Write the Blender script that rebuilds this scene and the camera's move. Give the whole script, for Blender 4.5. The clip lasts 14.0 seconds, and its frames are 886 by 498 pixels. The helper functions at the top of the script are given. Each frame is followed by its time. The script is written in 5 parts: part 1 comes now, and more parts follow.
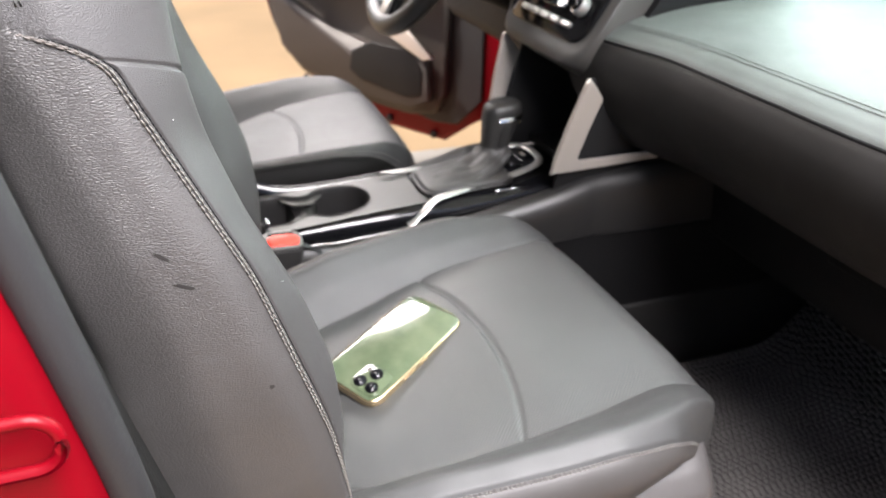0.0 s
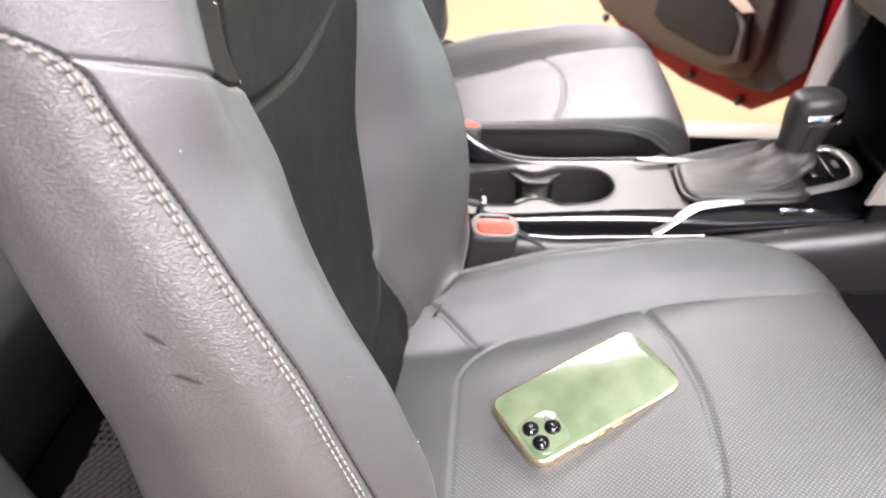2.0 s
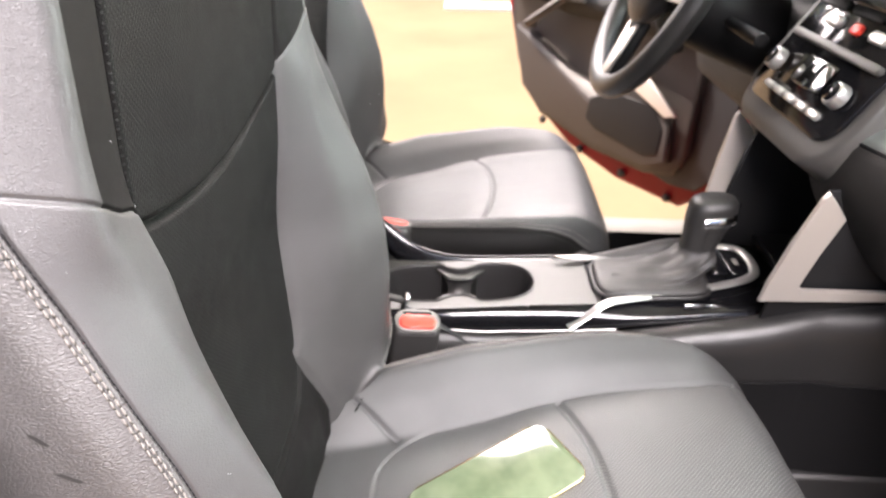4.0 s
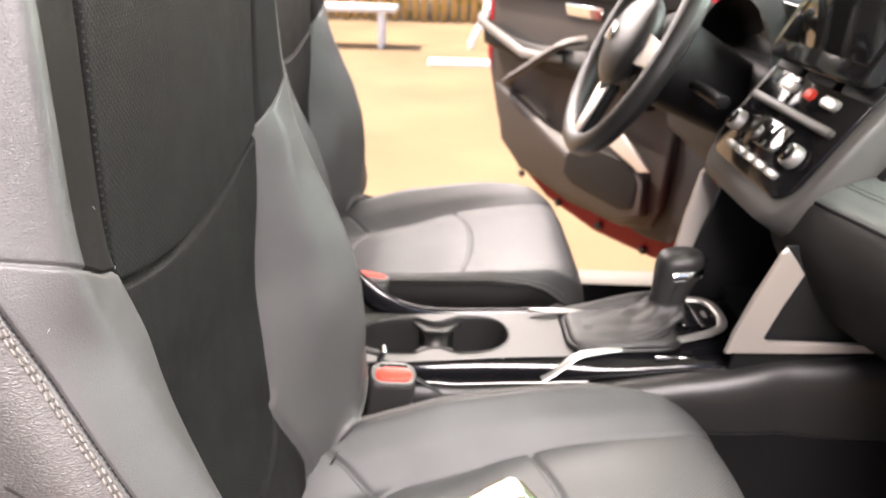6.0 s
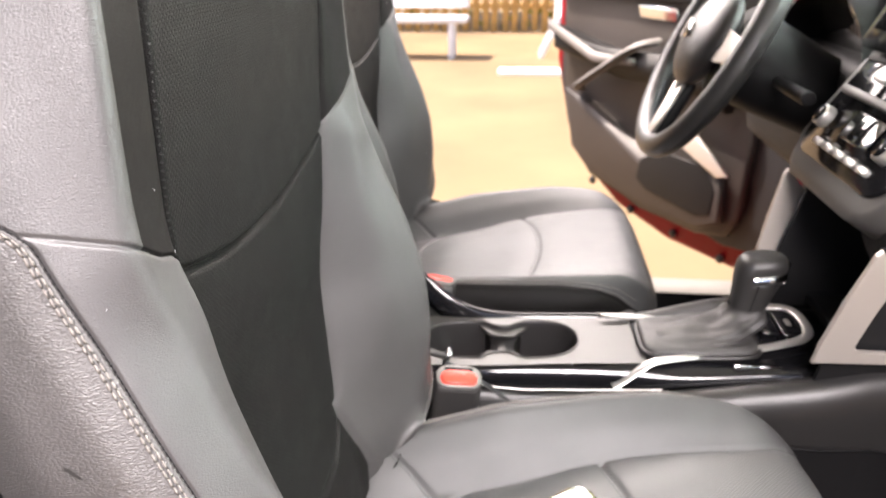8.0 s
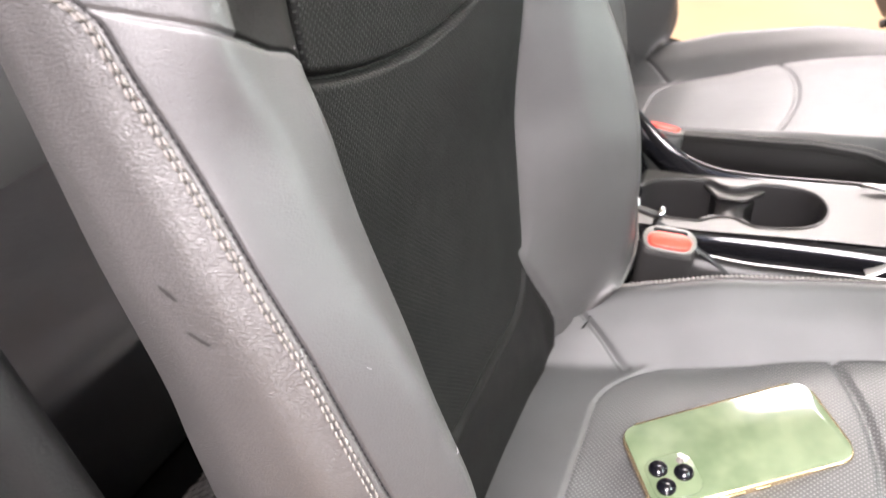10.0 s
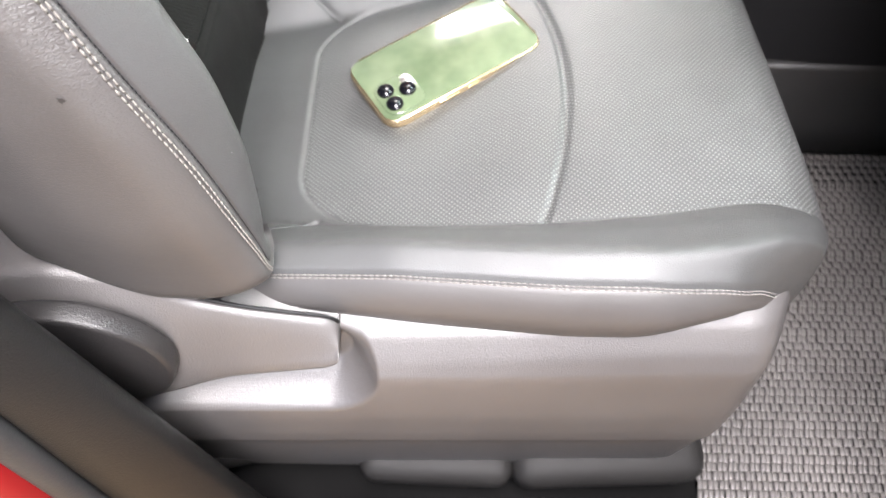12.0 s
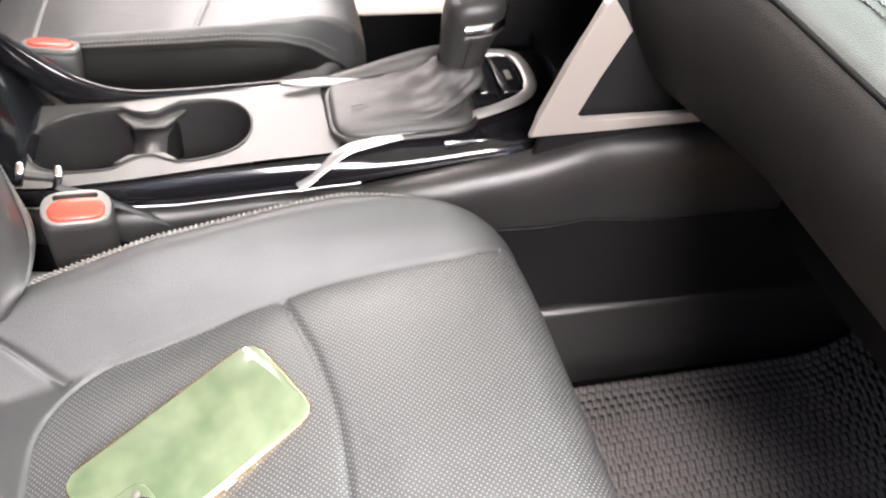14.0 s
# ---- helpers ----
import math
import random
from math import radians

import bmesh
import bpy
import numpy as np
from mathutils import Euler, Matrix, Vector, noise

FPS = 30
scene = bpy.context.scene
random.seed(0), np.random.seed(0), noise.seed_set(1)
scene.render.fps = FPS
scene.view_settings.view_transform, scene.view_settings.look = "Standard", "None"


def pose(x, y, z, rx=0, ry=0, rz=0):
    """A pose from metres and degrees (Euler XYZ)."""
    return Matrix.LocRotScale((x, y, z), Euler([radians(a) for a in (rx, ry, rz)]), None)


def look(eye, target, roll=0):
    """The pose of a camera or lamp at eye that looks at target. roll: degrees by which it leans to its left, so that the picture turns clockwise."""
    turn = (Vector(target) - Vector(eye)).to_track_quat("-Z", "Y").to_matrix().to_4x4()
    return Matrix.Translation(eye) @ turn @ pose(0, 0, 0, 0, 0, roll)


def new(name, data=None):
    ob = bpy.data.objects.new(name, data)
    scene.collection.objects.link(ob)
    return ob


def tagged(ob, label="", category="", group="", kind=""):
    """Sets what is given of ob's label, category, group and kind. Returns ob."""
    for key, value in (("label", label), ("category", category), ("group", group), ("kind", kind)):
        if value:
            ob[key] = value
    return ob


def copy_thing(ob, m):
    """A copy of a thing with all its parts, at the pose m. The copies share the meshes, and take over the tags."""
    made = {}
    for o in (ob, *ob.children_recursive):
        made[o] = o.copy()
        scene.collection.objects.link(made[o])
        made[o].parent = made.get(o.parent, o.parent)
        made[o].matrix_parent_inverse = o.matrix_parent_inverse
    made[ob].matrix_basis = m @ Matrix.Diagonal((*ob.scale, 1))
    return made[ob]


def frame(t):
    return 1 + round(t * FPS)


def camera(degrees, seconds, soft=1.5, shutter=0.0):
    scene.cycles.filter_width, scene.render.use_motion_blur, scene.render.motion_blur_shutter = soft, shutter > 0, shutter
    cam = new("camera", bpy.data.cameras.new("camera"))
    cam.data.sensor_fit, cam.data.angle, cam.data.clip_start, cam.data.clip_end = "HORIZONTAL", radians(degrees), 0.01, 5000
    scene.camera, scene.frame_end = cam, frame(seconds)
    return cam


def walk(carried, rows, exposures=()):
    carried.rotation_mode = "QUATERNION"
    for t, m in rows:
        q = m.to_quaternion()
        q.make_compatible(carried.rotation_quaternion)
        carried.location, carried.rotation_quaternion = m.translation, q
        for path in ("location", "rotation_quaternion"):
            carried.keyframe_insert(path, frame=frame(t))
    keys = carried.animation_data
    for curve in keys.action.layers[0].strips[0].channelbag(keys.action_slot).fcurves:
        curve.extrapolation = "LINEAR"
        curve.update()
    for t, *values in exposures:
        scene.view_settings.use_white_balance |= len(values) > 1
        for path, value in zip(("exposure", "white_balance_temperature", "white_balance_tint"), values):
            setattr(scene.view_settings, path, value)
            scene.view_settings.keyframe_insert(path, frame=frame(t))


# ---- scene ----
cam = camera(63.1, 14.0)
PATH = [
    (0, (0.001, -0.582, 1.191), (0.61, 1.047, 0.204), 1.5),
    (0.5, (0.066, -0.478, 1.159), (0.492, 1.11, 0.019), 0.3),
    (1, (0.079, -0.427, 1.173), (0.215, 1.185, -0.003), -1.0),
    (1.5, (0.087, -0.414, 1.164), (0.033, 1.203, -0.011), -0.5),
    (2, (0.098, -0.419, 1.175), (-0.057, 1.212, 0.028), -0.8),
    (2.5, (0.113, -0.429, 1.186), (-0.041, 1.234, 0.085), -0.4),
    (3, (0.129, -0.438, 1.197), (0.01, 1.264, 0.154), 0.0),
    (3.5, (0.135, -0.441, 1.201), (0.06, 1.295, 0.213), 0.7),
    (6, (0.149, -0.462, 1.217), (0.143, 1.366, 0.405), 1.7),
    (6.5, (0.151, -0.467, 1.221), (0.152, 1.367, 0.424), 1.9),
    (7, (0.149, -0.472, 1.219), (0.149, 1.371, 0.441), 2.2),
    (9.3, (0.156, -0.388, 1.18), (-0.482, 1.292, 0.303), -2.6),
    (9.5, (0.142, -0.38, 1.181), (-0.543, 1.242, 0.232), -2.4),
    (10, (0.164, -0.379, 1.154), (-0.598, 1.093, 0.034), -5.5),
    (10.5, (0.21, -0.4, 1.14), (-0.335, 1.031, -0.147), -5.6),
    (11, (0.194, -0.441, 1.136), (-0.089, 0.876, -0.342), -2.7),
    (11.5, (0.217, -0.446, 1.126), (0.139, 0.747, -0.477), -0.0),
    (12, (0.179, -0.453, 1.116), (0.194, 0.691, -0.525), 1.9),
    (12.5, (0.182, -0.43, 1.136), (0.272, 0.682, -0.525), 4.4),
    (13, (0.233, -0.419, 1.124), (0.412, 0.698, -0.525), 5.4),
    (13.5, (0.279, -0.331, 1.148), (0.565, 0.888, -0.412), 6.2),
    (14, (0.26, -0.223, 1.159), (0.674, 1.11, -0.273), 6.9),
]
walk(cam, [(t, look(eye, target, roll)) for t, eye, target, roll in PATH], [(0, 2.28, 6700, 15), (0.5, 2.65, 6700, 17), (2, 2.87, 6700, 20), (6.5, 2.68, 7200, 20), (9.5, 2.78, 6900, 20), (10, 2.92, 6900, 20), (11, 2.87, 6700, 16), (12.5, 2.97, 6700, 15), (13.5, 3.05, 6800, 16), (14, 3.07, 6900, 19)])
cam.data.dof.use_dof, cam.data.dof.focus_distance, cam.data.dof.aperture_fstop = True, 0.38, 11.0


# ---- world, sun, exposure ----
world = bpy.data.worlds.new("world")
scene.world = world
world.use_nodes = True
wn = world.node_tree.nodes
sky = wn.new("ShaderNodeTexSky")
sky.sky_type = "NISHITA"
sky.sun_disc = False
SUN_EL, SUN_AZ = radians(58), radians(277)
sky.sun_elevation, sky.sun_rotation = SUN_EL, SUN_AZ
sky.air_density, sky.dust_density = 1.0, 2.5
wn["Background"].inputs[1].default_value = 0.06
world.node_tree.links.new(sky.outputs[0], wn["Background"].inputs[0])
sun = new("sun", bpy.data.lights.new("sun", "SUN"))
sun.data.energy, sun.data.angle, sun.data.color = 2.1, radians(0.6), (1.0, 0.95, 0.87)
sun_dir = Vector((math.sin(SUN_AZ) * math.cos(SUN_EL), math.cos(SUN_AZ) * math.cos(SUN_EL), math.sin(SUN_EL)))
sun.matrix_world = look(tuple(sun_dir * 20), (0, 0, 0))


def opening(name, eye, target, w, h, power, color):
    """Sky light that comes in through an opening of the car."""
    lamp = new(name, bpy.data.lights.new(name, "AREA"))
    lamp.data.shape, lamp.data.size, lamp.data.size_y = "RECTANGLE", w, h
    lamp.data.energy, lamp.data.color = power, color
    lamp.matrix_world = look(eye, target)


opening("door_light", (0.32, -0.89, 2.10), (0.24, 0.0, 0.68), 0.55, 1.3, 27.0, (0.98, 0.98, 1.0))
opening("windscreen_light", (0.98, 0.38, 1.38), (0.25, 0.36, 0.70), 1.1, 0.5, 3.8, (0.88, 1.0, 0.96))
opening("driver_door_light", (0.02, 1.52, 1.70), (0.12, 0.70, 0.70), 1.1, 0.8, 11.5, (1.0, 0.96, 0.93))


# ---- materials ----
def material(name):
    m = bpy.data.materials.new(name)
    m.use_nodes = True
    return m, m.node_tree.nodes, m.node_tree.links, m.node_tree.nodes["Principled BSDF"]


def node(nodes, kind, **inputs):
    n = nodes.new(kind)
    for k, v in inputs.items():
        n.inputs[k].default_value = v
    return n


def ramp(nodes, links, fac, a, b, lo=0.3, hi=0.7):
    r = nodes.new("ShaderNodeValToRGB")
    r.color_ramp.elements[0].position, r.color_ramp.elements[1].position = lo, hi
    r.color_ramp.elements[0].color, r.color_ramp.elements[1].color = (*a, 1), (*b, 1)
    links.new(fac, r.inputs[0])
    return r.outputs[0]


def plain(name, color, rough=0.5, metal=0.0, grain=0.0, size=400.0, vary=0.15, coat=0.0, blotch=6.0, spec=0.5):
    """A surface with grain, blotches and uneven gloss."""
    m, n, l, b = material(name)
    co = n.new("ShaderNodeTexCoord")
    big = node(n, "ShaderNodeTexNoise", Scale=blotch, Detail=5.0)
    l.new(co.outputs["Object"], big.inputs["Vector"])
    dark = tuple(c * (1 - vary) for c in color)
    lite = tuple(min(1, c * (1 + vary)) for c in color)
    l.new(ramp(n, l, big.outputs[0], dark, lite), b.inputs["Base Color"])
    mr = node(n, "ShaderNodeMapRange", **{"To Min": max(0.02, rough - 0.07), "To Max": rough + 0.07})
    l.new(big.outputs[0], mr.inputs["Value"])
    l.new(mr.outputs[0], b.inputs["Roughness"])
    b.inputs["Metallic"].default_value = metal
    b.inputs["Coat Weight"].default_value = coat
    b.inputs["Specular IOR Level"].default_value = spec
    if grain:
        v = node(n, "ShaderNodeTexNoise", Scale=size, Detail=3.0)
        l.new(co.outputs["Object"], v.inputs["Vector"])
        bump = node(n, "ShaderNodeBump", Strength=grain, Distance=0.001)
        l.new(v.outputs[0], bump.inputs["Height"])
        l.new(bump.outputs[0], b.inputs["Normal"])
    return m


def leather(name, color, rough=0.42, wrinkle=0.35, stretch=(1, 1, 1), axes=None, pitch=0.0042, dot=(0.25, 0.247, 0.243), grain=620.0, spec=0.6, creased=None, depth=0.00034):
    """Car leather: pebbled grain, soft wrinkles, faint scuffs; axes gives the plane of the perforation."""
    m, n, l, b = material(name)
    b.inputs["Specular IOR Level"].default_value = spec
    co = n.new("ShaderNodeTexCoord")
    mp = n.new("ShaderNodeMapping")
    mp.inputs["Scale"].default_value = stretch
    l.new(co.outputs["Object"], mp.inputs["Vector"])
    warp = node(n, "ShaderNodeTexNoise", Scale=260.0, Detail=2.0)
    l.new(mp.outputs[0], warp.inputs["Vector"])
    add = node(n, "ShaderNodeVectorMath")
    add.operation = "MULTIPLY_ADD"
    add.inputs[1].default_value = (0.0007, 0.0007, 0.0007)
    l.new(warp.outputs["Color"], add.inputs[0])
    l.new(mp.outputs[0], add.inputs[2])
    cells = node(n, "ShaderNodeTexVoronoi", Scale=grain)
    cells.feature = "DISTANCE_TO_EDGE"
    l.new(add.outputs[0], cells.inputs["Vector"])
    pores = node(n, "ShaderNodeMapRange", **{"From Min": 0.0, "From Max": 0.26})
    pores.interpolation_type = "SMOOTHSTEP"
    l.new(cells.outputs["Distance"], pores.inputs["Value"])
    big = node(n, "ShaderNodeTexNoise", Scale=9.0, Detail=6.0)
    l.new(co.outputs["Object"], big.inputs["Vector"])
    dark, lite = tuple(c * 0.82 for c in color), tuple(c * 1.18 for c in color)
    col = ramp(n, l, big.outputs[0], dark, lite)
    scuff = node(n, "ShaderNodeTexNoise", Scale=34.0, Detail=8.0, Roughness=0.7)
    l.new(mp.outputs[0], scuff.inputs["Vector"])
    mr = node(n, "ShaderNodeMapRange", **{"From Min": 0.35, "From Max": 0.75, "To Min": rough - 0.03, "To Max": rough + 0.05})
    l.new(scuff.outputs[0], mr.inputs["Value"])
    l.new(mr.outputs[0], b.inputs["Roughness"])
    soft = node(n, "ShaderNodeTexNoise", Scale=380.0, Detail=3.0)
    l.new(mp.outputs[0], soft.inputs["Vector"])
    b1 = node(n, "ShaderNodeBump", Strength=wrinkle, Distance=depth)
    l.new(pores.outputs[0], b1.inputs["Height"])
    if creased:
        sz = n.new("ShaderNodeSeparateXYZ")
        l.new(co.outputs["Object"], sz.inputs[0])
        wob = node(n, "ShaderNodeMath")
        wob.operation = "MULTIPLY_ADD"
        wob.inputs[1].default_value = 0.16
        l.new(big.outputs[0], wob.inputs[0])
        l.new(sz.outputs[2], wob.inputs[2])
        cr = node(n, "ShaderNodeMapRange", **{"From Min": creased[0] + 0.08, "From Max": creased[1] + 0.08, "To Min": 0.12, "To Max": wrinkle})
        l.new(wob.outputs[0], cr.inputs["Value"])
        l.new(cr.outputs[0], b1.inputs["Strength"])
    b2 = node(n, "ShaderNodeBump", Strength=wrinkle * 0.12, Distance=0.0006)
    l.new(soft.outputs[0], b2.inputs["Height"])
    l.new(b1.outputs[0], b2.inputs["Normal"])
    last = b2
    if axes:
        sep = n.new("ShaderNodeSeparateXYZ")
        l.new(co.outputs["Object"], sep.inputs[0])
        comb = n.new("ShaderNodeCombineXYZ")
        l.new(sep.outputs[axes[0]], comb.inputs[0])
        l.new(sep.outputs[axes[1]], comb.inputs[1])
        sc = node(n, "ShaderNodeVectorMath")
        sc.operation = "SCALE"
        sc.inputs["Scale"].default_value = 1 / pitch
        l.new(comb.outputs[0], sc.inputs[0])
        ds = []
        for off in (0.0, 0.5):
            o = node(n, "ShaderNodeVectorMath")
            o.inputs[1].default_value = (off + 50, off + 50, 0)
            l.new(sc.outputs[0], o.inputs[0])
            f = node(n, "ShaderNodeVectorMath")
            f.operation = "FRACTION"
            l.new(o.outputs[0], f.inputs[0])
            s_ = node(n, "ShaderNodeVectorMath")
            s_.operation = "SUBTRACT"
            s_.inputs[1].default_value = (0.5, 0.5, 0)
            l.new(f.outputs[0], s_.inputs[0])
            le = node(n, "ShaderNodeVectorMath")
            le.operation = "LENGTH"
            l.new(s_.outputs[0], le.inputs[0])
            ds.append(le.outputs["Value"])
        mn = node(n, "ShaderNodeMath")
        mn.operation = "MINIMUM"
        l.new(ds[0], mn.inputs[0])
        l.new(ds[1], mn.inputs[1])
        hole = node(n, "ShaderNodeMapRange", **{"From Min": 0.12, "From Max": 0.2, "To Min": 1.0, "To Max": 0.0})
        l.new(mn.outputs[0], hole.inputs["Value"])
        mix = n.new("ShaderNodeMix")
        mix.data_type = "RGBA"
        l.new(hole.outputs[0], mix.inputs[0])
        l.new(col, mix.inputs[6])
        mix.inputs[7].default_value = (*dot, 1)
        col = mix.outputs[2]
        b3 = node(n, "ShaderNodeBump", Strength=0.5, Distance=0.0008)
        b3.invert = True
        l.new(hole.outputs[0], b3.inputs["Height"])
        l.new(b2.outputs[0], b3.inputs["Normal"])
        last = b3
    l.new(col, b.inputs["Base Color"])
    l.new(last.outputs[0], b.inputs["Normal"])
    return m


M_leather = leather("leather", (0.0357, 0.03654, 0.03654), rough=0.56, wrinkle=0.28, spec=0.75)
M_side = leather("side leather", (0.046, 0.0432, 0.0421), rough=0.53, wrinkle=0.7, stretch=(0.40, 0.55, 1.0), grain=950.0, spec=0.75, creased=(0.78, 0.96), depth=0.00025)
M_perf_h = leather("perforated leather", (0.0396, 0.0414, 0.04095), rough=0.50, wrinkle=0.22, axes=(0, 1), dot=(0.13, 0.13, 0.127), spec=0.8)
# darker copy for the backrest centre: its shade is put into the colour
M_perf_shaded = leather("shaded perforated back leather", (0.0058, 0.0056, 0.0053), rough=0.6, axes=(1, 2), dot=(0.020, 0.020, 0.019), spec=0.12)
M_rear = leather("rear leather", (0.02604, 0.02562, 0.02562), rough=0.52, wrinkle=0.25, spec=0.7)
# seat leather darkened for faces turned from the light; the shade is painted
M_shadeleather = leather("leather with painted shade", (0.0078, 0.0073, 0.0070), rough=0.6, wrinkle=0.2, spec=0.12)
M_thread = plain("thread", (0.125, 0.113, 0.102), 0.75)
M_whitethread = plain("white thread", (0.155, 0.144, 0.135), 0.75)
M_scuff = plain("scuff", (0.018, 0.0171, 0.0168), 0.6)
M_greythread = plain("grey thread", (0.06, 0.06, 0.058), 0.75)
M_plastic = plain("grained plastic", (0.018, 0.017, 0.017), 0.38, grain=0.4, size=900, spec=0.4)
M_flank = plain("flank plastic", (0.015, 0.0146, 0.0146), 0.40, grain=0.35, size=900, spec=0.6)
M_shield = plain("seat shield plastic", (0.066, 0.062, 0.061), 0.44, grain=0.35, size=900, spec=0.8)
M_bolster = leather("bolster leather", (0.038, 0.0361, 0.0361), rough=0.49, wrinkle=0.5, stretch=(0.70, 0.6, 1.0), grain=1000.0, spec=0.75, depth=0.00017)
M_black = plain("black plastic", (0.006, 0.006, 0.0065), 0.55, grain=0.3, size=700, spec=0.2)
M_piano = plain("piano black", (0.006, 0.006, 0.007), 0.12, coat=0.15, spec=0.35)
M_chrome = plain("chrome", (0.8, 0.8, 0.8), 0.12, metal=1.0, vary=0.05)
M_satin = plain("satin metal", (0.50, 0.49, 0.47), 0.36, metal=0.75, vary=0.04)
M_handle = plain("dull handle", (0.075, 0.068, 0.063), 0.5)
M_knob = leather("knob leather", (0.01925, 0.0187, 0.01815), rough=0.4, wrinkle=0.3)
M_boot = leather("boot leather", (0.0375, 0.036, 0.035), rough=0.5, wrinkle=0.4)
M_silver = plain("silver trim", (0.50, 0.46, 0.42), 0.38, metal=0.55, vary=0.06)
M_consolegrey = plain("console grey", (0.056, 0.0533, 0.050), 0.46, metal=0.0, vary=0.06, grain=0.1, size=900)
M_red = plain("red paint", (0.14, 0.00028, 0.0042), 0.4, coat=0.04, spec=0.18, vary=0.08)
M_rubber = plain("rubber", (0.0132, 0.0132, 0.0144), 0.6, grain=0.2)
M_carpet = plain("carpet", (0.0055, 0.0054, 0.0054), 0.95, grain=1.0, size=600, vary=0.4, spec=0.05)
M_mat = plain("woven mat", (0.108, 0.100, 0.096), 0.42, vary=0.3, spec=0.6)
# pale and greenish: the windscreen's sheen on the dash top is in this colour
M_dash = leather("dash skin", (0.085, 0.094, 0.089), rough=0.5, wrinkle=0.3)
# darkened so that the shade below the dash edge is in the colour
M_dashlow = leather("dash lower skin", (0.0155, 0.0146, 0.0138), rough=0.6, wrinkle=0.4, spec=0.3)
M_doortrim = plain("door trim", (0.0288, 0.024, 0.0216), 0.5, grain=0.3, size=700)
M_doordark = plain("door trim dark", (0.0058, 0.0056, 0.0056), 0.5, grain=0.3, size=700, spec=0.25)
M_button = plain("red button", (0.75, 0.05, 0.03), 0.35, vary=0.05)
M_buckle = plain("buckle grey", (0.024, 0.0228, 0.0222), 0.5, grain=0.2)
M_rimgrey = plain("pale buckle rim", (0.132, 0.126, 0.117), 0.45)
M_headliner = plain("headliner", (0.62, 0.585, 0.54), 0.9, grain=0.4, size=500)
M_ground = plain("sandy ground", (0.235, 0.163, 0.088), 0.9, grain=0.6, size=60, vary=0.2, blotch=0.8)
M_white = plain("white paint", (0.78, 0.78, 0.8), 0.4)
M_fence = plain("timber", (0.50, 0.30, 0.10), 0.7, vary=0.35, blotch=3)
M_leaf = plain("foliage", (0.26, 0.26, 0.035), 0.6, vary=0.6, blotch=4)
M_gold = plain("gold frame", (0.60, 0.46, 0.28), 0.25, metal=0.9)
M_glassdark = plain("screen glass", (0.01, 0.01, 0.01), 0.06, coat=1.0, spec=1.0)
M_lens = plain("lens", (0.004, 0.004, 0.006), 0.2, coat=0.1)


# ---- mesh helpers ----
def mesh_ob(name, verts, faces, mat, parent=None, label="", smooth=True):
    me = bpy.data.meshes.new(name)
    me.from_pydata([tuple(map(float, v)) for v in verts], [], [tuple(map(int, f)) for f in faces])
    if smooth:
        me.polygons.foreach_set("use_smooth", [True] * len(me.polygons))
    me.materials.append(mat)
    me.update()
    ob = new(name, me)
    if parent is not None:
        ob.parent = parent
    if label:
        tagged(ob, label=label)
    return ob


def part(name, bm, mat, parent=None, label="", smooth=True):
    """One bmesh as one mesh object."""
    me = bpy.data.meshes.new(name)
    bmesh.ops.recalc_face_normals(bm, faces=bm.faces)
    bm.to_mesh(me)
    bm.free()
    if smooth:
        me.polygons.foreach_set("use_smooth", [True] * len(me.polygons))
    me.materials.append(mat)
    ob = new(name, me)
    if parent is not None:
        ob.parent = parent
    if label:
        tagged(ob, label=label)
    return ob


def thing(name, label, category, group="", kind=""):
    return tagged(new(name), label, category, group, kind)


def grid_faces(nu, nv, mask=None, closed=False):
    out = []
    for i in range(nu - 1):
        for j in range(nv if closed else nv - 1):
            if mask is None or mask[i, j]:
                k = (j + 1) % nv
                out.append((i * nv + j, i * nv + k, (i + 1) * nv + k, (i + 1) * nv + j))
    return out


def surface(name, V, mat, parent=None, label="", mask=None, closed=False):
    """A sheet of points V[i, j] as a mesh, only the faces of the mask."""
    nu, nv = V.shape[:2]
    faces = grid_faces(nu, nv, mask, closed)
    used = sorted({k for f in faces for k in f})
    at = {k: i for i, k in enumerate(used)}
    flat = V.reshape(-1, 3)
    ob = mesh_ob(name, [flat[k] for k in used], [[at[k] for k in f] for f in faces], mat, parent, label)
    if mask is not None:
        # panels cut from one sheet share its normals, so that no step shows between them
        nn = np.cross(np.gradient(V, axis=1), np.gradient(V, axis=0)).reshape(-1, 3)
        ln = np.linalg.norm(nn, axis=1)
        nn = np.where(ln[:, None] > 1e-12, nn / np.maximum(ln, 1e-12)[:, None], np.array([0, 0, 1.0]))
        ob.data.normals_split_custom_set_from_vertices([tuple(map(float, nn[k])) for k in used])
    return ob


def box_bm(size, bevel=0.0, seg=2, m=None):
    bm = bmesh.new()
    bmesh.ops.create_cube(bm, size=1.0)
    bmesh.ops.scale(bm, vec=size, verts=bm.verts)
    if bevel:
        bmesh.ops.bevel(bm, geom=list(bm.edges), offset=bevel, segments=seg, affect="EDGES", profile=0.5)
    if m is not None:
        bmesh.ops.transform(bm, matrix=m, verts=bm.verts)
    return bm


